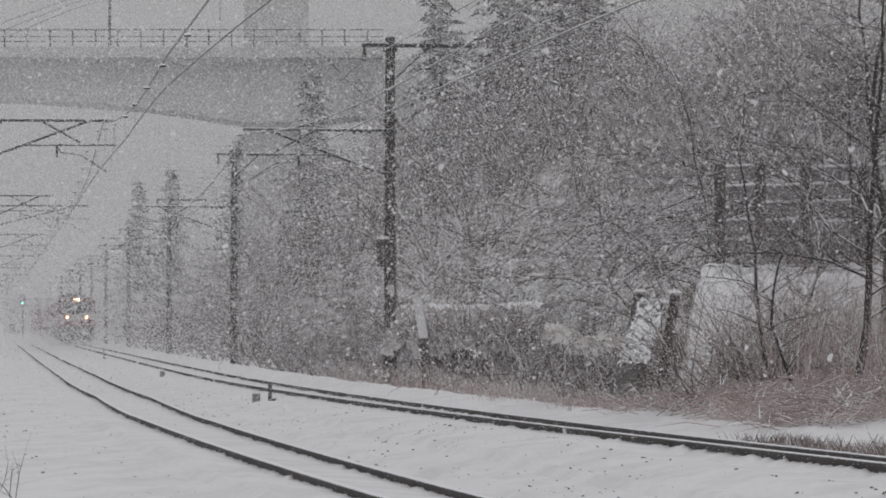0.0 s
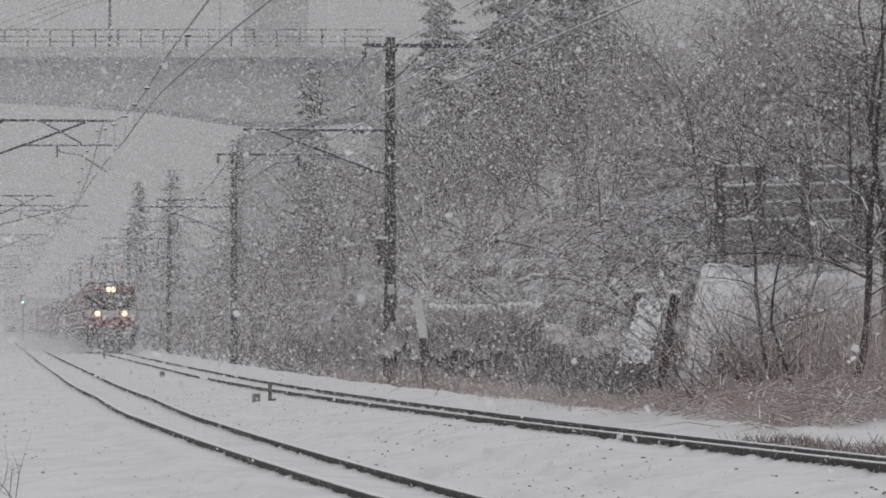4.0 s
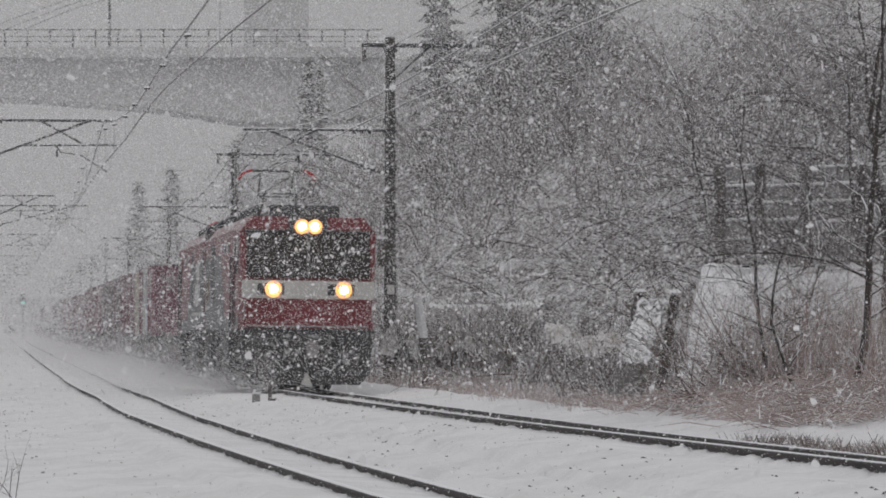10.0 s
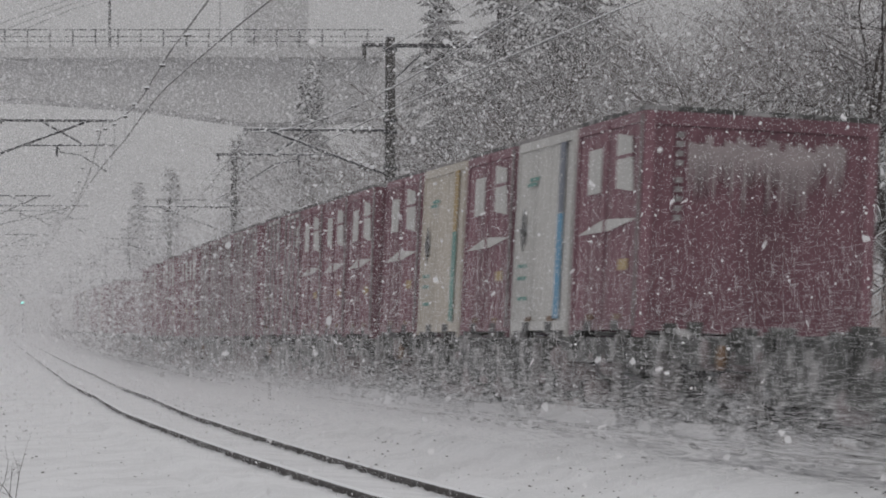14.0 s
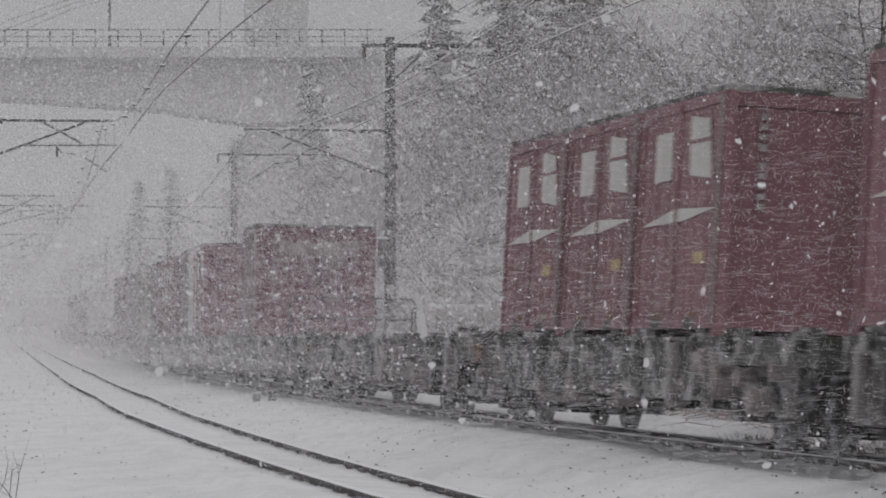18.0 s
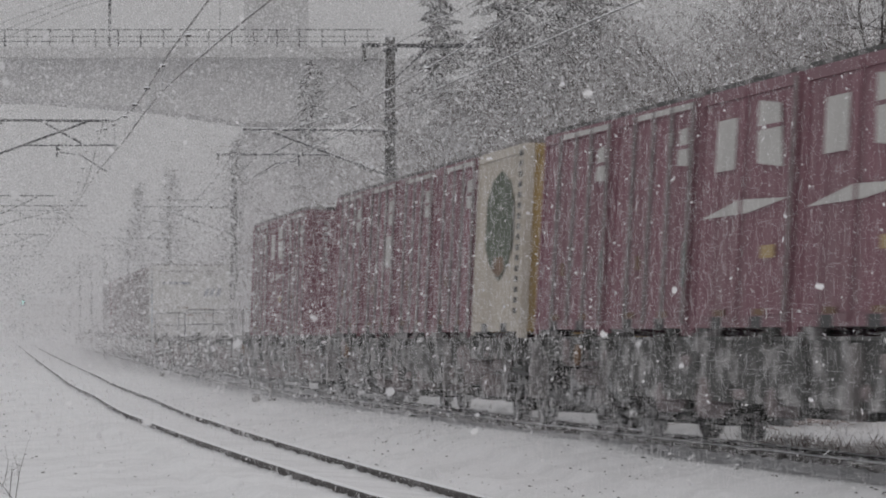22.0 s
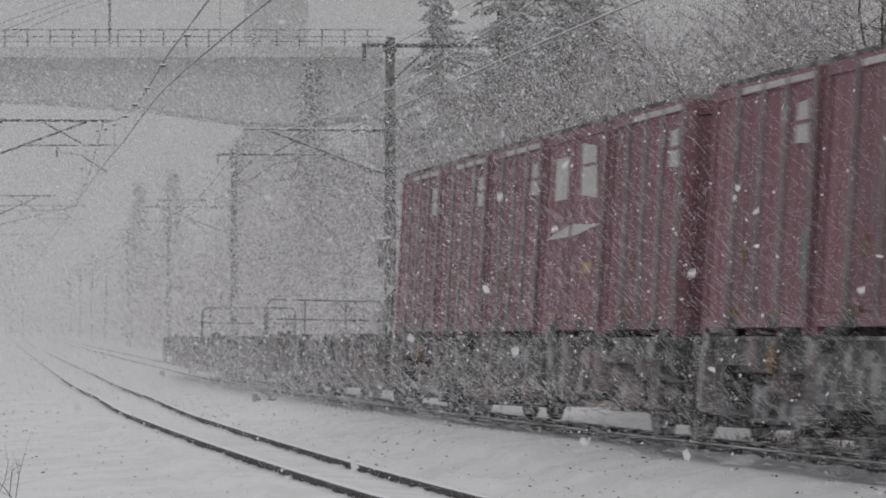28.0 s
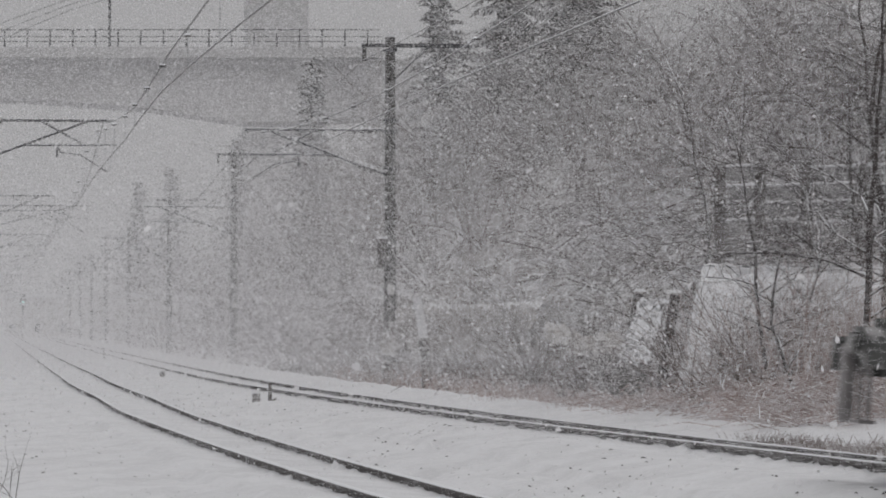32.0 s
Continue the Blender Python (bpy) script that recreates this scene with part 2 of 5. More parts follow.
def left_z(y):
    return np.interp(y, [34, 60, 80, 115], [-0.27, -0.12, -0.06, -0.01])


def ground_z(y, off):
    """Height of the snow surface, by distance ahead and offset from the far track."""
    o = off
    lo, lz = left_off(y), left_z(y)
    z = -0.102 + (lz - 0.005) * np.clip((-1.4 - o) / 1.4, 0, 1) - 0.12 * np.clip((lo - 1.0 - o) / 3, 0, 1)
    z = z - cant(y) * np.clip(o - lo, -1.3, 1.3) * (np.abs(o - lo) < 1.3)
    z = z + 0.10 * np.clip((o - 1.3) / 0.7, 0, 1) + (0.75 * np.clip((66 - y) / 8, 0, 1) - 0.3) * np.clip((o - 2.7) / 1.4, 0, 1)
    z = z - cant(y) * np.clip(o, -1.3, 1.3) * (np.abs(o) < 2.2)
    z = z - 0.07 * np.clip((43 - y) / 3, 0, 1) * np.clip((o + 2.6) / 0.6, 0, 1) * (o < -0.6)
    rise = np.clip(o - 6.0, 0, None)
    z = z + 0.62 * rise - 0.0028 * np.clip(rise, 0, 80) ** 2 - np.clip(rise - 80, 0, None) * 0.60
    return z + track_z(y) * np.exp(-(np.clip(-o - 60, 0, None) / 300) ** 2)


gy = np.concatenate([np.linspace(-300, -10, 12), np.linspace(0, 130, 170), np.linspace(132, 420, 90), np.geomspace(425, 5000, 30)])
go = np.concatenate([-np.geomspace(14, 3000, 26)[::-1], np.linspace(-13.5, -6.5, 36), np.linspace(-6.3, 4.5, 90), np.linspace(4.8, 14, 40),
                     np.linspace(14.6, 90, 40), np.geomspace(94, 3000, 16)])
GY, GO = np.meshgrid(gy, go, indexing="ij")
GX, GYY = side(GY, GO)
GYY = np.where(np.abs(GO) > 60, GY, GYY)
GZ = ground_z(GY, GO)
rng = np.random.default_rng(4)
rough_mask = np.clip((np.abs(GO) - 1.0) / 1.0, 0.15, 1) * np.where(np.abs(GO - left_off(GY)) < 1.0, 0.2, 1)
GZ = GZ + rng.normal(0, 0.012, GZ.shape) * rough_mask + 0.03 * np.sin(GX * 1.7 + 0.6 * GYY) * np.sin(GYY * 0.9) * rough_mask
GZ = GZ + np.where(GO > 5, rng.normal(0, 0.12, GZ.shape), 0)
nr, nc = GX.shape
ii = (np.arange(nr - 1)[:, None] * nc + np.arange(nc - 1)[None]).ravel()
ground = new("ground", raw_mesh("ground", np.stack([GX, GYY, GZ], -1).reshape(-1, 3), np.stack([ii, ii + 1, ii + nc + 1, ii + nc], 1), SNOW, True))
ground.data.materials.append(LITTER)
on_bank = (0.25 * (GO[:-1, :-1] + GO[1:, :-1] + GO[:-1, 1:] + GO[1:, 1:]) > 5.2).ravel()
ground.data.polygons.foreach_set("material_index", on_bank.astype(np.int32))
tagged(ground, "snow-covered ground with a wooded bank beside the line", "ground", kind="structure")


def rail_run(name, off, near, label):
    """A flat-bottomed rail swept along the line."""
    prof = [(-0.062, -0.153), (0.062, -0.153), (0.062, -0.140), (0.012, -0.118), (0.009, -0.045), (0.033, -0.030), (0.033, -0.004), (0.026, 0),
            (-0.026, 0), (-0.033, -0.004), (-0.033, -0.030), (-0.009, -0.045), (-0.012, -0.118), (-0.062, -0.140)]
    ys = np.concatenate([np.linspace(-60, 0, 16), np.linspace(2, 140, 120), np.linspace(144, 900, 130)])
    v = []
    for px, pz in prof:
        x, y = side(ys, off + px + (left_off(ys) if near else 0))
        v.append(np.stack([x, y, track_z(ys) + (left_z(ys) if near else 0) + pz - off * cant(ys)], -1))
    v = np.stack(v, 1)
    n, k = v.shape[:2]
    f = [(i * k + j, i * k + (j + 1) % k, (i + 1) * k + (j + 1) % k, (i + 1) * k + j) for i in range(n - 1) for j in range(k)]
    return tagged(new(name, raw_mesh(name, v.reshape(-1, 3), f, STEEL_RAIL)), label, "rail", "rails", "structure")


for off in (-0.5665, 0.5665):
    rail_run("rail", off, False, "dark rusty rail of the far track rising from fresh snow")
    rail_run("rail", off, True, "dark rusty rail of the near track rising from fresh snow")


def rail_snow(off, near, seed):
    """Ragged snow banked against both sides of a rail, broken and uneven."""
    rs = np.random.default_rng(seed)
    ys = np.concatenate([np.arange(28, 80, 0.11), np.arange(80, 150, 0.3)])
    vs, fs, o = [], [], 0
    for sgn in (-1, 1):
        wob = np.convolve(rs.normal(0, 1, len(ys)), np.ones(5) / 5, "same")
        top = np.clip(-0.088 + 0.014 * wob + 0.012 * rs.normal(0, 1, len(ys)), -0.13, -0.02)
        ring = [(0.012, top), (0.05, top - 0.008), (0.13 + 0.05 * rs.random(len(ys)), top - 0.05), (0.30, np.full(len(ys), -0.16))]
        rows = []
        for a, z in ring:
            x, y = side(ys, off + sgn * a + (left_off(ys) if near else 0))
            rows.append(np.stack([x, y, track_z(ys) + (left_z(ys) if near else 0) + z - off * cant(ys)], -1))
        v = np.stack(rows, 1)
        n, k = v.shape[:2]
        i = (np.arange(n - 1)[:, None] * k + np.arange(k - 1)[None]).ravel()
        vs.append(v.reshape(-1, 3))
        fs.append(np.stack([i, i + 1, i + k + 1, i + k], 1) + o)
        o += n * k
    ob = new("rail_side_snow", raw_mesh("rail_side_snow", np.concatenate(vs), np.concatenate(fs), SNOW, True))
    return tagged(ob, "ragged fresh snow banked against the rail", "snow", kind="stuff")


for k, (off, near) in enumerate(((-0.5665, False), (0.5665, False), (-0.5665, True), (0.5665, True))):
    rail_snow(off, near, 800 + k)


# ---- the train: one electric locomotive and twenty container flat wagons ----
WAGON, DECK = 20.4, 1.075
SLOT, BOX_L = 3.92, 3.70


def run(t):
    """Metres that the train's nose has gone past the point 40.9 m ahead of the camera."""
    return 22.83 * t - 0.02 * t * t - 269.56


TIMES = [i * 0.5 for i in range(65)]
KEYED = []


def car_pose(t, u, dy=0.0, dz=0.0):
    return on_line(ARC0 - run(t) + u) @ pose(0, dy, dz)


def loft(rings):
    """A skin over (y, ring of (x, z)) sections, closed at both ends."""
    g, k = Geo(), len(rings[0][1])
    v = [(x, y, z) for y, ring in rings for x, z in ring]
    f = [(i * k + j, i * k + (j + 1) % k, (i + 1) * k + (j + 1) % k, (i + 1) * k + j) for i in range(len(rings) - 1) for j in range(k)]
    f += [tuple(range(k))[::-1], tuple(range((len(rings) - 1) * k, len(rings) * k))]
    return g.add(v, f)


def slab(ring, x0, x1):
    return Geo().prism_x(ring, x0, x1)


# Wheelset and two-axle bogie, shared by all vehicles.
def wheel_mesh(r):
    return Geo().disc_x(-0.07, 0.07, 0, 0, r, 22).disc_x(-0.10, -0.07, 0, 0, r * 0.42, 14).disc_x(0.07, 0.10, 0, 0, r * 0.42, 14).mesh("wheel")


def bogie(parent, y, wb, r, wheel_me, heavy, mat):
    """Side frames, springs, axle boxes, axles and wheels at y under the vehicle."""
    b = part("bogie", Geo().box(-0.35, 0.35, y - 0.25, y + 0.25, 0.35, 0.72), mat, parent)
    for s in (-1, 1):
        x0, x1 = sorted((s * 0.86, s * 1.0))
        fr = Geo().prism_x([(y - wb / 2 - 0.35, 0.62), (y - wb / 2 - 0.3, 0.42), (y - 0.45, 0.40), (y - 0.3, 0.28), (y + 0.3, 0.28), (y + 0.45, 0.40),
                            (y + wb / 2 + 0.3, 0.42), (y + wb / 2 + 0.35, 0.62), (y + 0.5, 0.70), (y - 0.5, 0.70)], x0, x1)
        part("side_frame", fr, mat, b)
        for d in (-0.16, 0.16):
            part("spring", Geo().tube([(s * 1.03, y + d, 0.30), (s * 1.03, y + d, 0.62)], 0.085, 10), mat, b)
        for a in (-1, 1):
            ya = y + a * wb / 2
            part("axle_box", Geo().box(*sorted((s * 0.88, s * 1.12)), ya - 0.17, ya + 0.17, r - 0.16, r + 0.2, c=0.04), mat, b)
            w = part("wheel", wheel_me, mat, b)
            w.location = (s * 0.56, ya, r)
            if heavy and s < 0:
                part("traction_motor", Geo().box(-0.75, 0.75, ya - 0.62, ya + 0.62, 0.24, 1.0, c=0.1), mat, b, "dark motor casing between the wheels")
            if heavy:
                part("brake_shoe", Geo().box(*sorted((s * 0.5, s * 0.62)), ya + a * 0.47 - 0.06, ya + a * 0.47 + 0.06, 0.3, 0.65), mat, b)
    for a in (-1, 1):
        part("axle", Geo().disc_x(-0.6, 0.6, y + a * wb / 2, r, 0.08, 10), mat, b)
    return b


# ---- locomotive ----
def build_locomotive():
    t = thing("electric_locomotive", "red and grey two-section electric locomotive with lit headlamps hauling the train", "locomotive")

    def cab_end(sec, s):
        """One cab, at the end s = -1 (nose) or 1 (tail)."""
        def yy(a):
            return s * a
        band = Geo().box(-1.43, 1.43, *sorted((yy(12.17), yy(12.25))), 1.97, 2.36)
        wb_ = part("white_band", band, WHITE, sec, "white painted band round the lamps", bevel=0.015)
        gl = slab([(yy(12.235), 2.42), (yy(12.19), 2.42), (yy(11.92), 3.42), (yy(11.965), 3.42)], -1.34, 1.34)
        ws = part("windscreen", gl, GLASS_DARK, sec, "dark wrap-around windscreen")
        part("pillar", slab([(yy(12.25), 2.42), (yy(12.2), 2.42), (yy(11.93), 3.42), (yy(11.98), 3.42)], -0.035, 0.035), LOCO_DARK, ws)
        for x in (-0.75, 0.6):
            part("wiper", Geo().tube([(x, yy(12.265), 2.44), (x + 0.22, yy(12.12), 2.98)], 0.014, 5), LOCO_DARK, ws)
        part("drip_rail", Geo().box(-1.4, 1.4, *sorted((yy(11.83), yy(11.99))), 3.42, 3.46), LOCO_DARK, sec)
        for x in (-0.76, 0.76):
            hb = part("lamp_housing", Geo().box(x - 0.34, x + 0.24, *sorted((yy(12.24), yy(12.275))), 2.05, 2.29, c=0.01), LOCO_DARK, sec)
            part("lamp_ring", Geo().tube([(x, yy(12.27), 2.17), (x, yy(12.30), 2.17)], 0.18, 20), LAMP_HALO if s < 0 else LOCO_DARK, hb)
            part("lamp_lens", Geo().tube([(x, yy(12.27), 2.17), (x, yy(12.315), 2.17)], 0.09, 20), LAMP if s < 0 else GLASS_DARK, hb)
        hood = part("roof_lamp_box", Geo().box(-0.42, 0.42, *sorted((yy(11.55), yy(12.0))), 3.44, 3.74, c=0.05), LOCO_DARK, sec)
        for x in (-0.14, 0.14):
            part("lamp_ring", Geo().tube([(x, yy(12.0), 3.53), (x, yy(12.025), 3.53)], 0.16, 20), LAMP_HALO if s < 0 else LOCO_DARK, hood)
            part("lamp_lens", Geo().tube([(x, yy(12.0), 3.53), (x, yy(12.04), 3.53)], 0.085, 20), LAMP if s < 0 else GLASS_DARK, hood)
        part("buffer_beam", Geo().box(-1.42, 1.42, *sorted((yy(11.7), yy(12.2))), 1.02, 1.36, c=0.06), LOCO_DARK, sec, bevel=0.01)
        part("step_ledge", Geo().box(-1.3, 1.3, *sorted((yy(12.2), yy(12.34))), 1.36, 1.40), DULL, sec, "snow-lined ledge under the cab front")
        part("skirt", Geo().prism_y([(-1.40, 1.02), (-1.38, 0.38), (-1.15, 0.13), (1.15, 0.13), (1.38, 0.38), (1.40, 1.02)],
                                    *sorted((yy(11.75), yy(12.12)))), LOCO_DARK, sec)
        part("plough_tip", Geo().prism_y([(-0.12, 0.12), (0.12, 0.12), (0.02, 0.38), (-0.02, 0.38)], *sorted((yy(12.12), yy(12.16)))), WHITE, sec)
        part("coupler_pocket", Geo().box(-0.52, 0.52, *sorted((yy(12.1), yy(12.22))), 0.66, 1.2, c=0.05), BOGIE, sec, "frost-dusted coupler bracket")
        cp = part("coupler", Geo().box(-0.16, 0.16, *sorted((yy(12.2), yy(12.62))), 0.72, 1.04, c=0.04), BOGIE, sec, bevel=0.02)
        part("knuckle", Geo().tube([(0.06, yy(12.58), 0.70), (0.06, yy(12.58), 1.06)], 0.13, 12), DULL, cp)
        for x in (-0.72, 0.72):
            part("hose", Geo().tube([(x, yy(12.2), 0.95), (x * 0.95, yy(12.33), 0.6), (x * 0.7, yy(12.36), 0.42), (x * 0.45, yy(12.3), 0.5)], 0.028, 6), LOCO_DARK, sec)
        for x in (-1, 1):
            part("grab_rail", Geo().tube([(x * 1.38, yy(12.3), 1.5), (x * 1.38, yy(12.3), 1.92)], 0.016, 6), DULL, sec)
            part("snow_lump", Geo().box(x * 0.95 - 0.18, x * 0.95 + 0.18, *sorted((yy(12.1), yy(12.18))), 0.42, 0.86, c=0.06), BOGIE, sec, "packed snow on the pilot")
        for x in (-1.482, 1.482):
            x0, x1 = sorted((x, x * 1.006))
            part("cab_side_window", slab([(yy(11.72), 2.5), (yy(11.75), 3.32), (yy(11.1), 3.32), (yy(11.1), 2.5)], x0, x1), SIDE_GLASS, sec)
            door = part("cab_door", slab([(yy(10.75), 1.3), (yy(10.75), 3.38), (yy(10.1), 3.38), (yy(10.1), 1.3)], x0, x1), LOCO_RED, sec)
            part("door_glass", slab([(yy(10.66), 2.5), (yy(10.66), 3.25), (yy(10.2), 3.25), (yy(10.2), 2.5)], *sorted((x * 1.005, x * 1.009))), SIDE_GLASS, door)
            for yr in (10.85, 10.02):
                part("door_rail", Geo().tube([(x * 1.03, yy(yr), 1.35), (x * 1.03, yy(yr), 2.9)], 0.02, 6), LOCO_DARK, door)
            for yw in (8.6, 7.5):
                part("small_window", slab([(yy(yw), 3.02), (yy(yw), 3.24), (yy(yw - 0.6), 3.24), (yy(yw - 0.6), 3.02)], x0, x1), SIDE_GLASS, sec)
            part("number_bar", slab([(yy(8.7), 2.28), (yy(8.7), 2.33), (yy(7.9), 2.33), (yy(7.9), 2.28)], x0, x1), WHITE, sec)
            part("number_bar", slab([(yy(8.7), 2.18), (yy(8.7), 2.22), (yy(7.9), 2.22), (yy(7.9), 2.18)], x0, x1), WHITE, sec)

    wf, w = 1.40, 1.475
    for s in (-1, 1):
        rings = [(s * 12.2, [(-wf, 1.32), (-wf, 2.30), (-wf + 0.1, 2.40), (wf - 0.1, 2.40), (wf, 2.30), (wf, 1.32)]),
                 (s * 11.86, [(-w, 1.28), (-w, 3.40), (-w + 0.26, 3.74), (w - 0.26, 3.74), (w, 3.40), (w, 1.28)]),
                 (s * 11.3, [(-w, 1.28), (-w, 3.46), (-w + 0.26, 3.76), (w - 0.26, 3.76), (w, 3.46), (w, 1.28)]),
                 (s * 0.28, [(-w, 1.28), (-w, 3.46), (-w + 0.26, 3.76), (w - 0.26, 3.76), (w, 3.46), (w, 1.28)])]
        sec = part("body_section", loft(rings), LOCO_RED, t, "red painted body section with grey sides")
        cab_end(sec, s)
        for x in (-1, 1):
            x0, x1 = sorted((x * 1.474, x * 1.479))
            part("grey_panel", slab([(s * 11.9, 1.30), (s * 0.3, 1.30), (s * 0.3, 3.02), (s * 5.9, 3.02), (s * 7.3, 1.58), (s * 11.9, 1.58)], x0, x1),
                 LOCO_GREY, sec, "grey painted side panel")
            louvres = [(3.9, 2.5, 1.95, 3.3)] if s < 0 else [(1.1, 0.55, 1.9, 3.25), (5.6, 4.95, 1.95, 3.3)]
            for y0, y1, z0, z1 in louvres:
                lv = part("louvre", slab([(s * y0, z0), (s * y1, z0), (s * y1, z1), (s * y0, z1)], *sorted((x * 1.479, x * 1.484))), LOCO_DARK, sec)
                n = 14
                for i in range(n):
                    zz = z0 + (i + 0.5) * (z1 - z0) / n
                    part("slat", slab([(s * (y0 - 0.04), zz - 0.012), (s * (y1 + 0.04), zz - 0.012), (s * (y1 + 0.04), zz + 0.016), (s * (y0 - 0.04), zz + 0.016)],
                                      *sorted((x * 1.484, x * 1.497))), LOCO_GREY, lv)
            part("bottom_rail", Geo().box(*sorted((x * 1.40, x * 1.49)), *sorted((s * 0.28, s * 11.9))[:2], 1.22, 1.30), LOCO_DARK, sec)
            part("roof_gutter", Geo().box(*sorted((x * 1.47, x * 1.50)), *sorted((s * 0.28, s * 11.3)), 3.43, 3.47), LOCO_RED, sec)
            xa = sorted((x * 1.479, x * 1.485))
            if s > 0:
                part("white_emblem", slab([(2.2, 2.55), (2.35, 2.98), (3.75, 2.98), (3.6, 2.55)], *xa), WHITE, sec, "plain white emblem shape")
                part("white_emblem", slab([(2.1, 1.92), (2.2, 2.47), (3.9, 2.47), (4.35, 1.92)], *xa), WHITE, sec, "plain white emblem shape")
                part("white_stripe", slab([(1.4, 1.66), (1.7, 1.74), (5.2, 1.74), (5.6, 1.66)], *xa), WHITE, sec, "white lettered stripe")
            else:
                part("orange_emblem", slab([(-1.5, 1.98), (-1.4, 2.55), (-0.95, 2.4), (-0.7, 1.98)], *xa), ORANGE, sec, "faded orange emblem shape")
                part("white_stripe", slab([(-1.8, 1.78), (-1.75, 1.88), (-0.45, 1.88), (-0.5, 1.78)], *xa), WHITE, sec)
    part("gangway_bellows", Geo().box(-1.462, 1.462, -0.30, 0.30, 1.25, 3.70, c=0.02), RAILING, t, "dark bellows between the sections")
    # Roof gear.
    for y0, y1, z1, wd in ((-11.2, -9.6, 4.02, 0.75), (-9.2, -7.0, 3.98, 0.6), (-3.0, -0.8, 4.0, 0.7), (1.0, 3.6, 4.0, 0.7), (4.4, 6.4, 3.95, 0.55), (10.2, 11.2, 4.0, 0.7)):
        part("roof_box", Geo().box(-wd, wd, y0, y1, 3.74, z1, c=0.08), LOCO_DARK, t, bevel=0.02)
    for y in np.arange(-10, 11, 1.6):
        part("insulator", Geo().tube([(-0.95, y, 3.74), (-0.95, y, 4.02)], 0.06, 8), LOCO_DARK, t)
    part("roof_bus_bar", Geo().tube([(-0.95, -10, 4.04), (-0.95, 10.5, 4.04)], 0.022, 6), RAILING, t)

    def pantograph(y, lift):
        zt = 4.1 + lift
        p = part("pantograph", Geo().box(-0.55, 0.55, y - 0.75, y + 0.75, 3.98, 4.05).box(-0.6, -0.5, y - 0.7, y - 0.6, 3.74, 3.98)
                 .box(0.5, 0.6, y - 0.7, y - 0.6, 3.74, 3.98).box(-0.6, -0.5, y + 0.6, y + 0.7, 3.74, 3.98).box(0.5, 0.6, y + 0.6, y + 0.7, 3.74, 3.98), RAILING, t)
        zk = 4.05 + 0.45 * lift + 0.02
        for s in (-1, 1):
            for x in (-0.42, 0.42):
                part("lower_arm", Geo().tube([(x, y + s * 0.35, 4.05), (x * 0.9, y + s * 0.95, zk)], 0.026, 6), RAILING, p)
                part("upper_arm", Geo().tube([(x * 0.9, y + s * 0.95, zk), (x * 0.95, y + s * 0.12, zt - 0.05)], 0.02, 6), RAILING, p)
            part("cross_brace", Geo().tube([(-0.4, y + s * 0.95, zk), (0.4, y + s * 0.13, zt - 0.06)], 0.014, 5), RAILING, p)
            part("tie_bar", Geo().tube([(-0.4, y + s * 0.95, zk), (0.4, y + s * 0.95, zk)], 0.018, 6), RAILING, p)
            head = part("contact_strip", Geo().tube([(-0.62, y + s * 0.2, zt), (0.62, y + s * 0.2, zt)], 0.03, 6), RAILING, p)
            for x in (-1, 1):
                part("horn", Geo().tube([(x * 0.62, y + s * 0.2, zt), (x * 0.78, y + s * 0.2, zt - 0.05), (x * 0.92, y + s * 0.2, zt - 0.20)], 0.030, 6), HORN, head,
                     "red painted horn")

    pantograph(-3.4, 1.0)
    pantograph(8.6, 0.12)
    me = wheel_mesh(0.56)
    for y in (-9.6, -3.2, 3.2, 9.6):
        bogie(t, y, 2.5, 0.56, me, True, LOCO_DARK)
    for x in (-1, 1):
        for y0, y1 in ((-7.7, -5.1), (-1.4, 1.4), (5.1, 7.7)):
            part("equipment_box", Geo().box(*sorted((x * 0.7, x * 1.38)), y0, y1, 0.30, 1.2, c=0.05), LOCO_DARK, t, bevel=0.02)
    return t


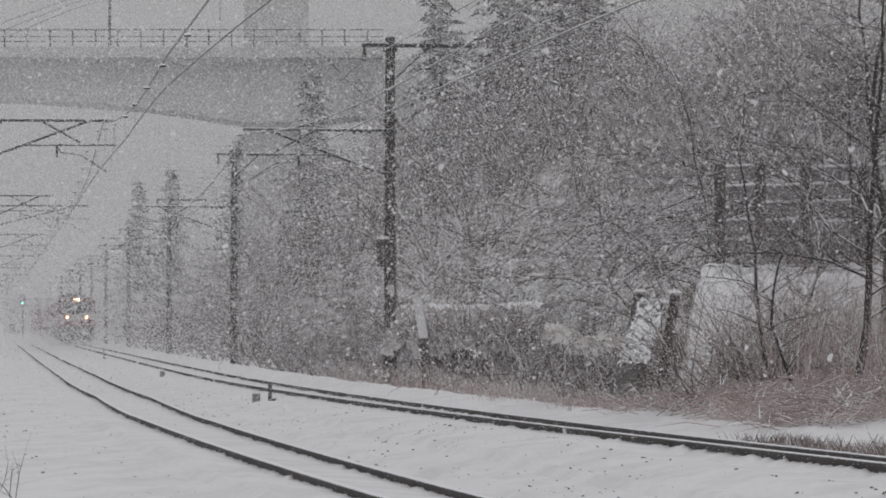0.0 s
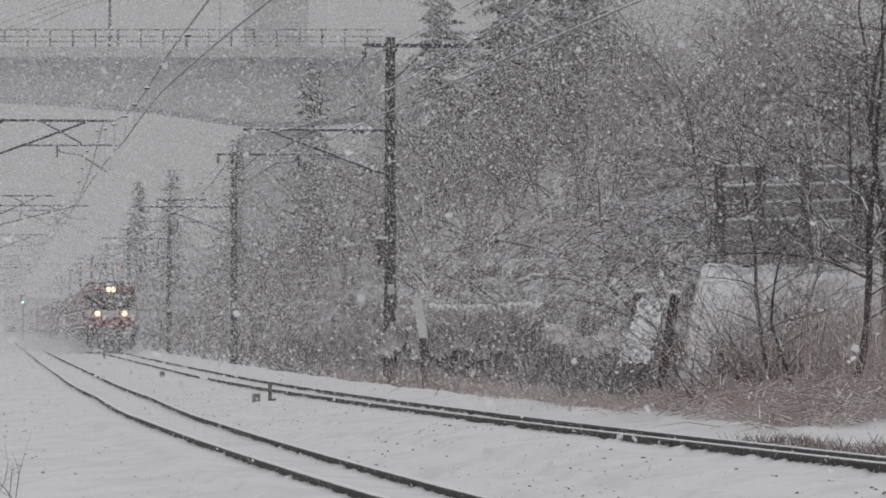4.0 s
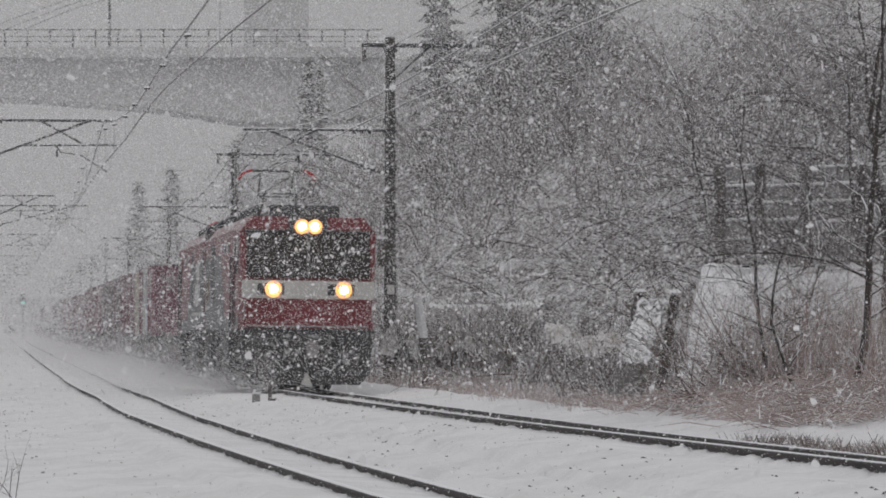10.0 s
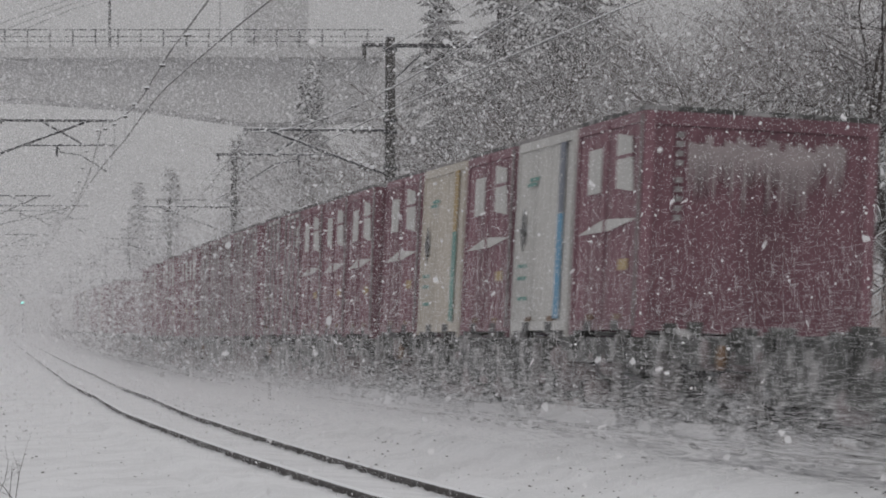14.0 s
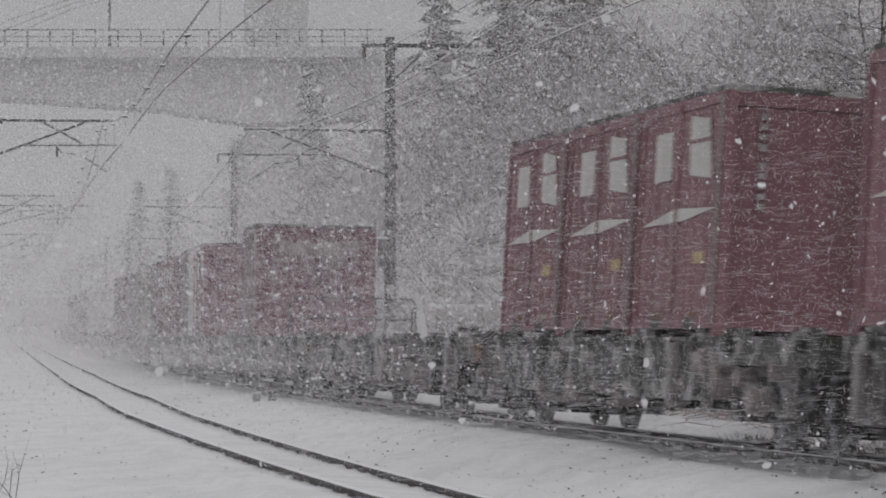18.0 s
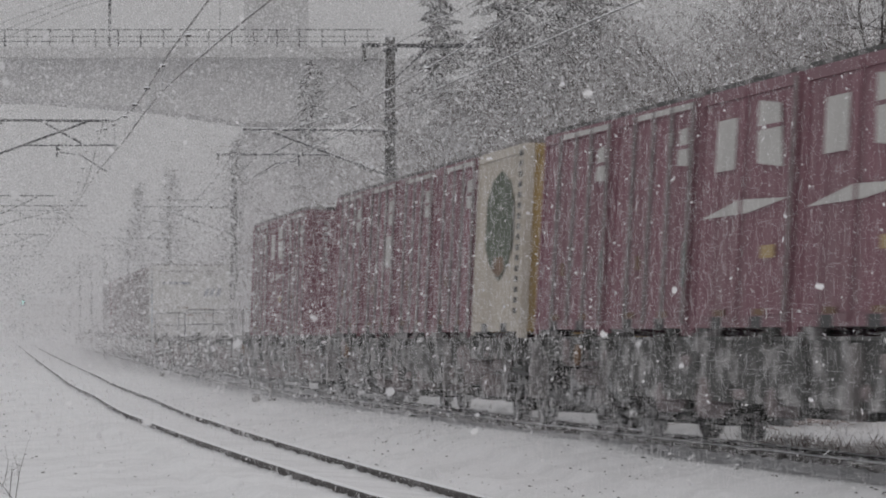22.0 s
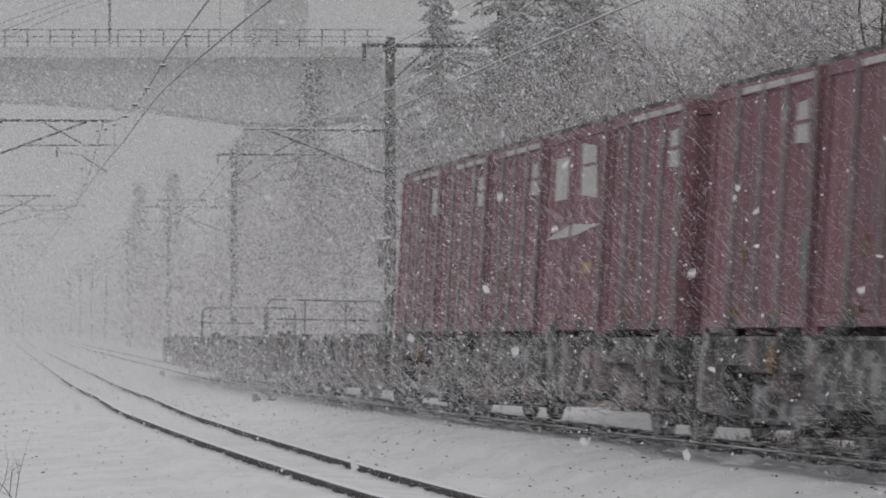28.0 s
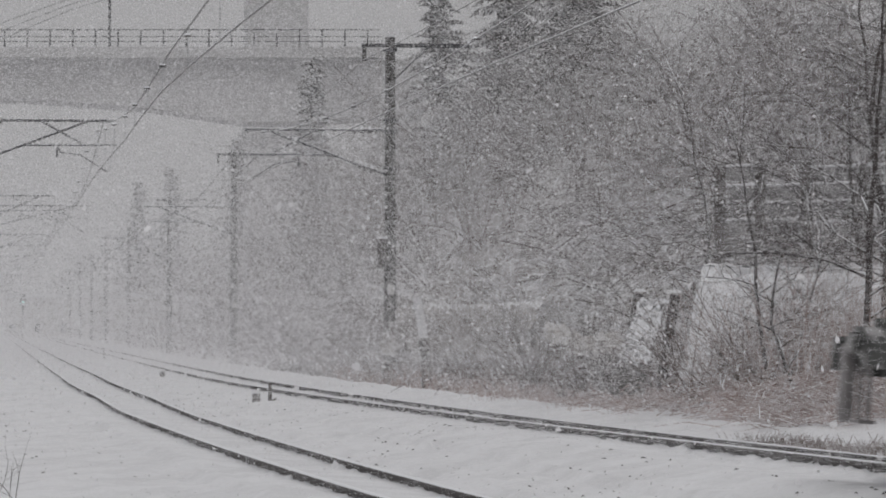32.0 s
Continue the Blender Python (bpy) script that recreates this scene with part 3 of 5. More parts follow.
# ---- container flat wagon ----
def build_wagon(railing):
    t = thing("container_wagon", "dark grey container flat wagon dusted with snow", "wagon", "container wagons of the train")
    L = 9.8
    for x in (-1, 1):
        xs = sorted((x * 1.14, x * 1.27))
        part("side_sill", Geo().prism_x([(-L, 0.80), (-6.0, 0.80), (-4.9, 0.44), (4.9, 0.44), (6.0, 0.80), (L, 0.80), (L, 1.03), (-L, 1.03)], *xs), FRAME, t)
        part("top_flange", Geo().box(*sorted((x * 1.08, x * 1.30)), -L, L, 1.03, 1.065), FRAME, t, "snow-lined top edge of the frame")
        for y in np.arange(-5.4, 5.5, 1.35):
            part("stiffener", Geo().box(*sorted((x * 1.27, x * 1.31)), y - 0.03, y + 0.03, 0.48 if abs(y) < 4.9 else 0.8, 1.03), FRAME, t)
        for y in (-8.9, -5.7, 5.7, 8.9):
            part("side_step", Geo().box(*sorted((x * 1.22, x * 1.36)), y - 0.16, y + 0.16, 0.34, 0.37).box(*sorted((x * 1.26, x * 1.30)), y - 0.14, y - 0.11, 0.36, 0.82)
                 .box(*sorted((x * 1.26, x * 1.30)), y + 0.11, y + 0.14, 0.36, 0.82), DULL, t, "pale snow-caked step")
        for j in range(5):
            for d in (-1.3, 1.3):
                y = (j - 2) * SLOT + d
                part("container_guide", Geo().box(*sorted((x * 1.09, x * 1.30)), y - 0.13, y + 0.13, 1.06, 1.15, c=0.03).box(*sorted((x * 1.28, x * 1.36)), y - 0.07, y + 0.07, 0.92, 1.10), FRAME, t)
        part("grey_skirt_plate", Geo().box(*sorted((x * 1.275, x * 1.30)), -2.6, -1.1, 0.5, 0.95), FRAME, t)
        part("brake_wheel", Geo().disc_x(*sorted((x * 1.30, x * 1.34)), 6.9, 0.86, 0.12, 14), ORANGE if x < 0 else FRAME, t, "rust-orange hand brake wheel")
    for y in np.arange(-9.3, 9.4, 4.65):
        part("cross_beam", Geo().box(-1.14, 1.14, y - 0.08, y + 0.08, 0.74, 0.98), FRAME, t)
    # Full-length plate added to block skylight and darken the snow under the wagon.
    part("deck_shade_plate", Geo().box(-1.1, 1.1, -9.66, 9.66, 0.985, 1.02), FRAME, t)
    part("centre_sill", Geo().box(-0.2, 0.2, -9.9, 9.9, 0.42, 0.98), FRAME, t)
    for s in (-1, 1):
        part("end_beam", Geo().box(-1.3, 1.3, *sorted((s * 9.68, s * 9.84)), 0.78, 1.06), FRAME, t)
        cp = part("coupler", Geo().box(-0.14, 0.14, *sorted((s * 9.8, s * 10.12)), 0.7, 1.0, c=0.03), BOGIE, t)
        part("knuckle", Geo().tube([(0.05, s * 10.08, 0.68), (0.05, s * 10.08, 1.02)], 0.11, 10), BOGIE, cp)
        part("air_hose", Geo().tube([(0.45, s * 9.84, 0.86), (0.45, s * 10.0, 0.6), (0.35, s * 10.15, 0.52)], 0.03, 6), BOGIE, t)
        for x in (-0.9, 0.9):
            part("buffer_post", Geo().box(x - 0.07, x + 0.07, *sorted((s * 9.6, s * 9.72)), 1.06, 1.24), FRAME, t)
    for y0, y1, x0, x1 in ((-1.9, -0.3, -1.0, -0.35), (0.6, 2.4, -1.05, -0.4), (0.2, 2.0, 0.35, 1.05), (3.2, 4.1, -1.1, -0.5)):
        part("under_box", Geo().box(x0, x1, y0, y1, 0.34, 0.78, c=0.05), FRAME, t, bevel=0.02)
    part("air_tank", Geo().tube([(0.7, -3.6, 0.62), (0.7, -1.9, 0.62)], 0.2, 14), FRAME, t)
    me = WHEEL_ME
    for y in (-7.1, 7.1):
        part("brake_rigging", Geo().box(-0.85, 0.85, y - 1.25, y + 1.25, 0.30, 0.80, c=0.06), BOGIE, t)
        bogie(t, y, 1.9, 0.43, me, False, BOGIE)
    ri = random.Random(77)
    for i in range(22):
        y = ri.choice((-7.1 + ri.uniform(-1.9, 1.9), 7.1 + ri.uniform(-1.9, 1.9), ri.uniform(-5.6, 5.6)))
        z = ri.uniform(0.45, 0.98)
        xo, hz, hy = -ri.uniform(1.24, 1.33), ri.uniform(0.06, 0.2), ri.uniform(0.06, 0.24)
        ring = [(y + hy * math.cos(w) * ri.uniform(0.6, 1.2), z + hz * math.sin(w) * ri.uniform(0.6, 1.2)) for w in np.arange(0, 6.2, 0.7)]
        part("ice_crust", Geo().prism_x(ring, xo, -1.05), FROST, t, "pale crust of frozen slush", bevel=0.03)
    for y in (-4.3, 9.3):
        part("snow_caked_post", Geo().prism_x([(y - 0.10, 0.36), (y + 0.11, 0.34), (y + 0.09, 0.7), (y + 0.12, 1.0), (y - 0.09, 1.01), (y - 0.12, 0.66)], -1.36, -1.27), DULL, t,
             "pale snow-caked upright on the frame", bevel=0.02)
    # Brake gear as random blocks, hung low also to stand in for the underside's shade.
    gear = Geo()
    rg_ = random.Random(91)
    for y0 in (-8.9, 5.3):
        y = y0
        while y < y0 + 3.4:
            ln = rg_.uniform(0.2, 0.6)
            gear.box(-0.95 + rg_.uniform(0, 0.3), 0.95, y, y + ln, rg_.uniform(0.10, 0.4), 0.80, c=0.03)
            y += ln + rg_.uniform(0.05, 0.25)
    tagged(part("brake_gear", gear, BOGIE, t, "dark clutter of brake gear and pipes under the deck"), kind="stuff")
    if railing:
        y, z0, z1 = -9.72, 1.06, 1.90
        rl = part("end_railing", Geo().tube([(-1.2, y, z1 - 0.12), (-1.12, y, z1), (1.12, y, z1), (1.2, y, z1 - 0.12)], 0.020, 6), RAILING, t, "tubular end railing")
        part("rail_bar", Geo().tube([(-1.2, y, 1.5), (1.2, y, 1.5)], 0.02, 6), RAILING, rl)
        for x in (-1.2, -0.42, 0.42, 1.2):
            part("rail_post", Geo().tube([(x, y, z0 - 0.1), (x, y, z1 - (0.12 if abs(x) > 1 else 0))], 0.018, 6), RAILING, rl)
        for x in (-1.2, 1.2):
            part("rail_stay", Geo().tube([(x, y, z1 - 0.12), (x, y + 0.55, z1 - 0.2), (x, y + 0.62, z0)], 0.02, 6), RAILING, rl)
    return t


# ---- 12-foot containers ----
CW, CH = 1.275, 2.46


def build_container(kind, end_snow=False, poster=False, emblem=False):
    hl = BOX_L / 2
    paint = {"w": WHITE, "b": WHITE, "r": WHITE, "c": CREAM, "g": CREAM}.get(kind, RED)
    label = {"p": "dark red freight container with galvanised door bars", "q": "dark red freight container with white label panels",
             "b": "white freight container with a blue side stripe", "c": "cream freight container with a faded blue stripe",
             "r": "white freight container with a red side stripe", "g": "cream freight container with green emblem and ochre end",
             "w": "white freight container with blue stripe and emblem"}[kind]
    if poster:
        label = "dark red freight container with a large white plate"
    if emblem:
        label = "dark red freight container with a white end emblem"
    if end_snow:
        label = "dark red freight container with snow on its end"
    t = thing("freight_container", label + " on a wagon", "container", "freight containers on the train")
    end_paint = OCHRE if kind == "g" else WHITE if kind == "w" else RED_SHADED if paint == RED else paint
    part("body", Geo().box(-CW + 0.04, CW - 0.04, -hl + 0.05, hl - 0.05, 0.10, CH - 0.06), paint, t)
    part("roof", Geo().box(-CW + 0.02, CW - 0.02, -hl + 0.02, hl - 0.02, CH - 0.06, CH), FRAME if paint == RED else DULL, t, "roof edge with a thin line of snow", bevel=0.012)
    for x in (-1, 1):
        for y in (-1, 1):
            part("corner_post", Geo().box(*sorted((x * CW, x * (CW - 0.12))), *sorted((y * hl, y * (hl - 0.12))), 0.0, CH - 0.06), paint, t, bevel=0.01)
    for x in (-1, 1):
        xs = sorted((x * CW, x * (CW - 0.08)))
        sd = part("side_wall", Geo().box(*sorted((x * (CW - 0.045), x * (CW - 0.03))), -hl + 0.12, hl - 0.12, 0.16, CH - 0.14), paint, t)
        part("bottom_rail", Geo().box(*xs, -hl + 0.12, hl - 0.12, 0.08, 0.19), paint, sd)
        part("top_rail", Geo().box(*xs, -hl + 0.12, hl - 0.12, CH - 0.17, CH - 0.06), paint, sd)
        n = 4 if kind in "pq" else 11
        for i in range(n):
            yy = -hl + 0.12 + (2 * hl - 0.24) * (i + 0.5) / n
            hw = (2 * hl - 0.24) / n * (0.36 if n == 4 else 0.28)
            g = Geo()
            xo, xi = x * (CW - 0.008), x * (CW - 0.035)
            if n == 4:
                for d in (-0.5, 0.5):
                    g.prism([(xi, yy + d * hw * 1.1 - hw * 0.42), (xo, yy + d * hw * 1.1 - hw * 0.3), (xo, yy + d * hw * 1.1 + hw * 0.3), (xi, yy + d * hw * 1.1 + hw * 0.42)], 0.2, CH - 0.2)
            else:
                g.prism([(xi, yy - hw), (xo, yy - hw * 0.6), (xo, yy + hw * 0.6), (xi, yy + hw)], 0.2, CH - 0.2)
            part("panel", g, paint, sd)
        for xx in (-0.75, 0.75) if x < 0 else ():
            part("fork_pocket", Geo().box(*sorted((x * (CW - 0.05), x * (CW + 0.003))), xx - 0.22, xx + 0.22, 0.07, 0.18), LOCO_DARK, sd)
            if paint != CREAM:
                part("pocket_mark", Geo().box(*sorted((x * CW, x * (CW + 0.004))), xx - 0.3, xx + 0.1, 0.19, 0.25), ORANGE, sd)
        xp = sorted((x * CW, x * (CW + 0.006)))
        if kind == "p" and x < 0:
            for yb in (-hl + 0.06, -hl + 1.0, -0.04, hl - 1.0):
                part("door_bar", Geo().tube([(x * (CW + 0.012), yb, 0.12), (x * (CW + 0.012), yb, CH - 0.1)], 0.022, 6), DULL, sd)
            part("snow_streak", Geo().box(*xp, -hl + 0.2, hl - 1.1, CH - 0.16, CH - 0.10), WHITE, sd, "snow caught on the top rail")
            part("teal_plate", Geo().box(*xp, -hl + 0.10, -hl + 0.22, 0.5, 0.95), TEAL, sd)
            part("label_plate", Geo().prism_x([(-hl + 0.22, 1.72), (-hl + 0.68, 1.74), (-hl + 0.64, 2.10), (-hl + 0.30, 2.12)], *xp), WHITE, sd, "worn white label plate")
            part("label_line", Geo().box(*sorted((x * (CW + 0.006), x * (CW + 0.01))), -hl + 0.24, -hl + 0.66, 1.90, 1.94), RED, sd)
            if poster:
                part("white_poster", Geo().box(*xp, -hl + 0.18, -hl + 0.86, 1.08, 1.56), WHITE, sd, "large plain white plate")
            part("label_plate", Geo().box(*xp, -0.9, -0.7, 1.95, 2.1), WHITE, sd)
            part("label_plate", Geo().box(*xp, 0.3, 0.5, 0.7, 0.85), ORANGE, sd)
        if kind == "q" and x < 0:
            part("white_label", Geo().prism_x([(-1.45, 1.55), (-1.25, 2.15), (-0.45, 2.22), (-0.45, 2.02), (-0.5, 1.62)], *xp), WHITE, sd, "white label panel")
            part("label_line", Geo().box(*sorted((x * (CW + 0.006), x * (CW + 0.01))), -1.35, -0.5, 1.93, 1.97), RED, sd)
            part("white_label", Geo().box(*xp, 0.35, 1.1, 1.6, 2.1), WHITE, sd, "white label panel")
            part("white_flash", Geo().prism_x([(-1.7, 1.26), (-0.2, 1.16), (1.6, 1.15), (0.1, 1.30)], *xp), WHITE, sd, "long white flash")
            for yb in (-hl + 0.06, 0.0):
                part("door_bar", Geo().tube([(x * (CW + 0.012), yb, 0.12), (x * (CW + 0.012), yb, CH - 0.1)], 0.018, 6), DULL if yb else RED, sd)
            part("label_plate", Geo().box(*xp, -1.3, -0.8, 0.72, 0.84), OCHRE, sd)
        if kind in "bcrw":
            col, top = {"b": (BLUE, NAVY), "w": (BLUE, NAVY), "c": (TEAL, OCHRE), "r": (CRIMSON, CRIMSON)}[kind]
            part("stripe", Geo().box(*xp, -hl + 0.50, -hl + 0.82, 0.22, 1.45), col, sd, "coloured upright stripe")
            part("stripe", Geo().box(*xp, -hl + 0.50, -hl + 0.82, 1.45, CH - 0.17), top, sd, "coloured upright stripe")
            part("dark_diamond", Geo().prism_x([(1.25, 1.05), (1.05, 1.32), (1.25, 1.6), (1.45, 1.32)], *xp), LOCO_DARK, sd, "dark diamond mark")
            for z, y0 in ((1.9, 0.3), (1.84, 0.45), (0.85, 0.9), (0.7, 0.9), (0.45, 0.8)):
                part("text_bar", Geo().box(*xp, y0, y0 + 0.6, z, z + 0.045), TEAL, sd)
        if kind == "g":
            part("emblem", Geo().prism_x([(-0.9, 0.95), (-0.2, 0.72), (0.6, 0.95), (0.95, 1.2), (0.95, 1.75), (0.55, 2.0), (-0.1, 2.12), (-0.85, 1.95), (-1.1, 1.7), (-1.1, 1.15)], *xp),
                 GREEN, sd, "dark green emblem shape")
            part("emblem_foot", Geo().prism_x([(-0.6, 0.86), (-0.2, 0.76), (0.3, 0.86), (0.2, 1.02), (-0.5, 1.02)], *sorted((x * (CW + 0.006), x * (CW + 0.01)))), ORANGE, sd)
            bars = Geo()
            for i in range(16):
                bars.box(*xp, -1.62, -1.45, 0.3 + 0.13 * i, 0.37 + 0.13 * i)
            part("text_column", bars, LOCO_DARK, sd)
    for y in (-1, 1):
        ys = sorted((y * (hl - 0.045), y * (hl - 0.028)))
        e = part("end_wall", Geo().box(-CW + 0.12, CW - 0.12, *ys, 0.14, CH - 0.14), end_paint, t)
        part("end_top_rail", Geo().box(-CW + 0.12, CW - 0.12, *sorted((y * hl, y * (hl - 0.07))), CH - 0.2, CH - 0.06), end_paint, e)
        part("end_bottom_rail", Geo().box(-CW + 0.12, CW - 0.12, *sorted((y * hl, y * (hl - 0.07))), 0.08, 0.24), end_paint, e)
        if kind != "w":
            for i in range(9 if y < 0 else 0):
                xx = -1.0 + 0.25 * i
                yo, yi = y * (hl - 0.006), y * (hl - 0.03)
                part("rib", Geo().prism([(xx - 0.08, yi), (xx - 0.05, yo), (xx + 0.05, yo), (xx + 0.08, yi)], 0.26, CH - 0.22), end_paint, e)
        yp = sorted((y * (hl - 0.008), y * (hl + 0.004)))
        if paint == RED:
            for i in range(9):
                part("stencil_bar", Geo().box(-0.92, -0.84, *yp, 1.25 + i * 0.1 + (0.08 if i > 4 else 0), 1.31 + i * 0.1 + (0.08 if i > 4 else 0)), DULL, e)
        if kind == "w":
            part("frame_line", Geo().box(-1.05, 1.1, *yp, 2.2, 2.23), DULL, e)
            for i, (x0, x1) in enumerate(((-0.95, -0.45), (-0.4, -0.05), (0.55, 0.98))):
                part("text_bar", Geo().box(x0, x1, *yp, 1.78 + 0.3 * (i == 2), 1.86 + 0.26 * (i == 2)), NAVY if i < 2 else DULL, e)
            for x0 in (0.42, 0.60, 0.82):
                part("blue_emblem", Geo().prism_y([(x0, 1.38), (x0 + 0.12, 1.38), (x0 + 0.2, 1.64), (x0 + 0.08, 1.64)], *yp), NAVY, e, "plain blue emblem shape")
            for x0, z in ((-0.4, 0.98), (0.3, 0.94), (-0.25, 0.74), (0.45, 0.72)):
                part("text_bar", Geo().box(x0, x0 + 0.32, *yp, z, z + 0.045), ORANGE, e)
        if kind == "g":
            for z in (0.95, 1.55):
                part("door_seam", Geo().box(-1.0, 1.0, *yp, z, z + 0.04), LOCO_DARK, e)
    if emblem:
        for x0 in (0.08, 0.34, 0.60):
            part("white_emblem", Geo().prism_y([(x0, 1.80), (x0 + 0.20, 1.80), (x0 + 0.28, 2.06), (x0 + 0.08, 2.06)], -hl - 0.004, -hl + 0.02), WHITE, t, "plain white emblem shape")
    if end_snow:
        rr = random.Random(5)
        for i in range(26):
            xx = -0.80 + 0.066 * i
            top, low = 2.18 - rr.random() * 0.12, 1.72 - rr.random() * 0.42 + 0.12 * (abs(i - 12) > 9)
            part("frozen_streak", Geo().prism_y([(xx, top), (xx + 0.075, top - 0.03), (xx + 0.06, (top + low) / 2), (xx + 0.035, low), (xx + 0.012, (top + low) / 2)], -hl - 0.008, -hl + 0.02),
                 FROST, t, "streak of frozen snow")
    return t


loco = build_locomotive()
KEYED.append((loco, 11.2, 0, 0))
WHEEL_ME = wheel_mesh(0.43)
RAILED = {7, 13, 14, 17, 18, 19}
LOADS = ["-----", "sbqcq", "qqqpp", "ppppp", "qq-qq", "-qqq-", "-----", "--z--", "-erp-", "qqqpp", "gppvp", "-pqp-", "-----", "-----",
         "wpppp", "ppppp", "pqppp", "-----", "-----", "-----"]
first = {}
for k, load in enumerate(LOADS):
    mid = 25 + WAGON * (k + 0.5)
    key = k in RAILED
    if key in first:
        wg = copy_thing(first[key], Matrix.Identity(4))
    else:
        wg = first[key] = build_wagon(key)
    if key:
        tagged(wg, "dark grey container flat wagon with an end railing, dusted with snow")
    elif load == "-----":
        tagged(wg, "empty dark grey container flat wagon dusted with snow")
    KEYED.append((wg, mid, 0, 0))
    for j, kind in enumerate(load):
        if kind == "-":
            continue
        if kind in first:
            c = copy_thing(first[kind], Matrix.Identity(4))
        else:
            c = first[kind] = build_container({"s": "q", "z": "p", "v": "p", "e": "q"}.get(kind, kind), kind in "sz", kind == "v", kind == "e")
        KEYED.append((c, mid, (j - 2) * SLOT, DECK))


# ---- line-side structures ----
def at(y, off):
    x, yy = side(y, off)
    return float(x), float(yy)


def level(y, off):
    return float(ground_z(np.array([y]), np.array([off]))[0])


def mast(y, off, s, label, raise_=0.0, ext=0.0):
    """A concrete mast whose cantilever reaches over the track; s = -1 reaches to the left, 1 to the right."""
    x0, y0 = at(y, off)
    zt = float(track_z(y))
    turn = -math.atan((track_x(y + 1) - track_x(y - 1)) / 2)
    t = thing("catenary_mast", label, "mast", "catenary masts", m=Matrix.Translation((x0, y0, zt)) @ pose(0, 0, 0, 0, 0, math.degrees(turn)))
    part("pole", Geo().tube([(0, 0, -0.8), (0, 0, 3), (0, 0, 9.0)], 0.185, 16, 0.125), POLE, t, "round concrete pole flecked with snow")
    part("pole_cap", Geo().tube([(0, 0, 8.98), (0, 0, 9.03)], 0.135, 12), SNOW, t)
    for z in (6.45, 6.75, 5.5, 8.6):
        part("clamp", Geo().tube([(0, 0, z), (0, 0, z + 0.1)], 0.185, 12), GALV, t)
    part("number_plate", Geo().box(-0.09, 0.09, -0.21, -0.17, 2.25, 2.5), WHITE, t, "small plain plate")
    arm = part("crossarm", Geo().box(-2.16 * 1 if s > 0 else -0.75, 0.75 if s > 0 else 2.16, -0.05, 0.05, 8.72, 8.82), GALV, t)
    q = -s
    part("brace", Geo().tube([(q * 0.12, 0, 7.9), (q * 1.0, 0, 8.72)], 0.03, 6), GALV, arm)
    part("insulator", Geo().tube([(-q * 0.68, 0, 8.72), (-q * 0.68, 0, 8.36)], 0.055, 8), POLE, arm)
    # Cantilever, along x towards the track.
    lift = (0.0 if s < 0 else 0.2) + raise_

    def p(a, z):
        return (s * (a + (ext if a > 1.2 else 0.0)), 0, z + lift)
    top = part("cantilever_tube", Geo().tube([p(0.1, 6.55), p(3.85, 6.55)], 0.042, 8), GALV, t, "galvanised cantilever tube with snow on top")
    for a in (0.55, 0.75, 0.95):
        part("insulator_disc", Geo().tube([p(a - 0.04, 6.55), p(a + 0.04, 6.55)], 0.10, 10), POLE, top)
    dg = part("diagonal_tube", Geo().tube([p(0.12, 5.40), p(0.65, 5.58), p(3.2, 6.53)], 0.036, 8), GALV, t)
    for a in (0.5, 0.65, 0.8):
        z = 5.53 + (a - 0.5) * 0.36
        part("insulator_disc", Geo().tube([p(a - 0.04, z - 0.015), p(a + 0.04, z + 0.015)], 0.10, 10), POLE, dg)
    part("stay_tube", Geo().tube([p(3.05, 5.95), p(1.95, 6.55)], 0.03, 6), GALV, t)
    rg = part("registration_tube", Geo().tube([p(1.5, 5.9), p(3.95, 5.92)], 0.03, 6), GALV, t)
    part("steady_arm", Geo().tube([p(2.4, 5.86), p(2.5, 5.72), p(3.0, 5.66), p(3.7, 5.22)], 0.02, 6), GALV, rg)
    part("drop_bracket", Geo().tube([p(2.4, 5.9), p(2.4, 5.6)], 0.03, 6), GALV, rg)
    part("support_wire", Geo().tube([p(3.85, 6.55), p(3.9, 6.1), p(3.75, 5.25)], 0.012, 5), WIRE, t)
    return t


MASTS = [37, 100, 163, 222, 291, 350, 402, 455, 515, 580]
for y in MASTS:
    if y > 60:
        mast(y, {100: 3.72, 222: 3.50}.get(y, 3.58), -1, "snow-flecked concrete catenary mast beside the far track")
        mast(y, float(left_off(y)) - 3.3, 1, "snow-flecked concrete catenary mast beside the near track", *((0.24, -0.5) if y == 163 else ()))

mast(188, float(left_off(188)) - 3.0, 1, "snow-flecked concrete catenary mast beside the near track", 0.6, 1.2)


def smooth_run(off, zf, r, name, label, ys, parent=None):
    pts = []
    for y in ys:
        o = off(y) if callable(off) else off
        x, yy = at(y, o)
        pts.append((x, yy, zf(y) + float(track_z(y))))
    return part(name, Geo().tube(pts, r, 6), WIRE, parent, label)


def messenger_z(y):
    """The carrying wire sags between the masts."""
    for a, b in zip(MASTS, MASTS[1:]):
        if a <= y <= b:
            f = (y - a) / (b - a)
            return 6.5 - 3.8 * f * (1 - f) * ((b - a) / 63) ** 2
    return 6.5


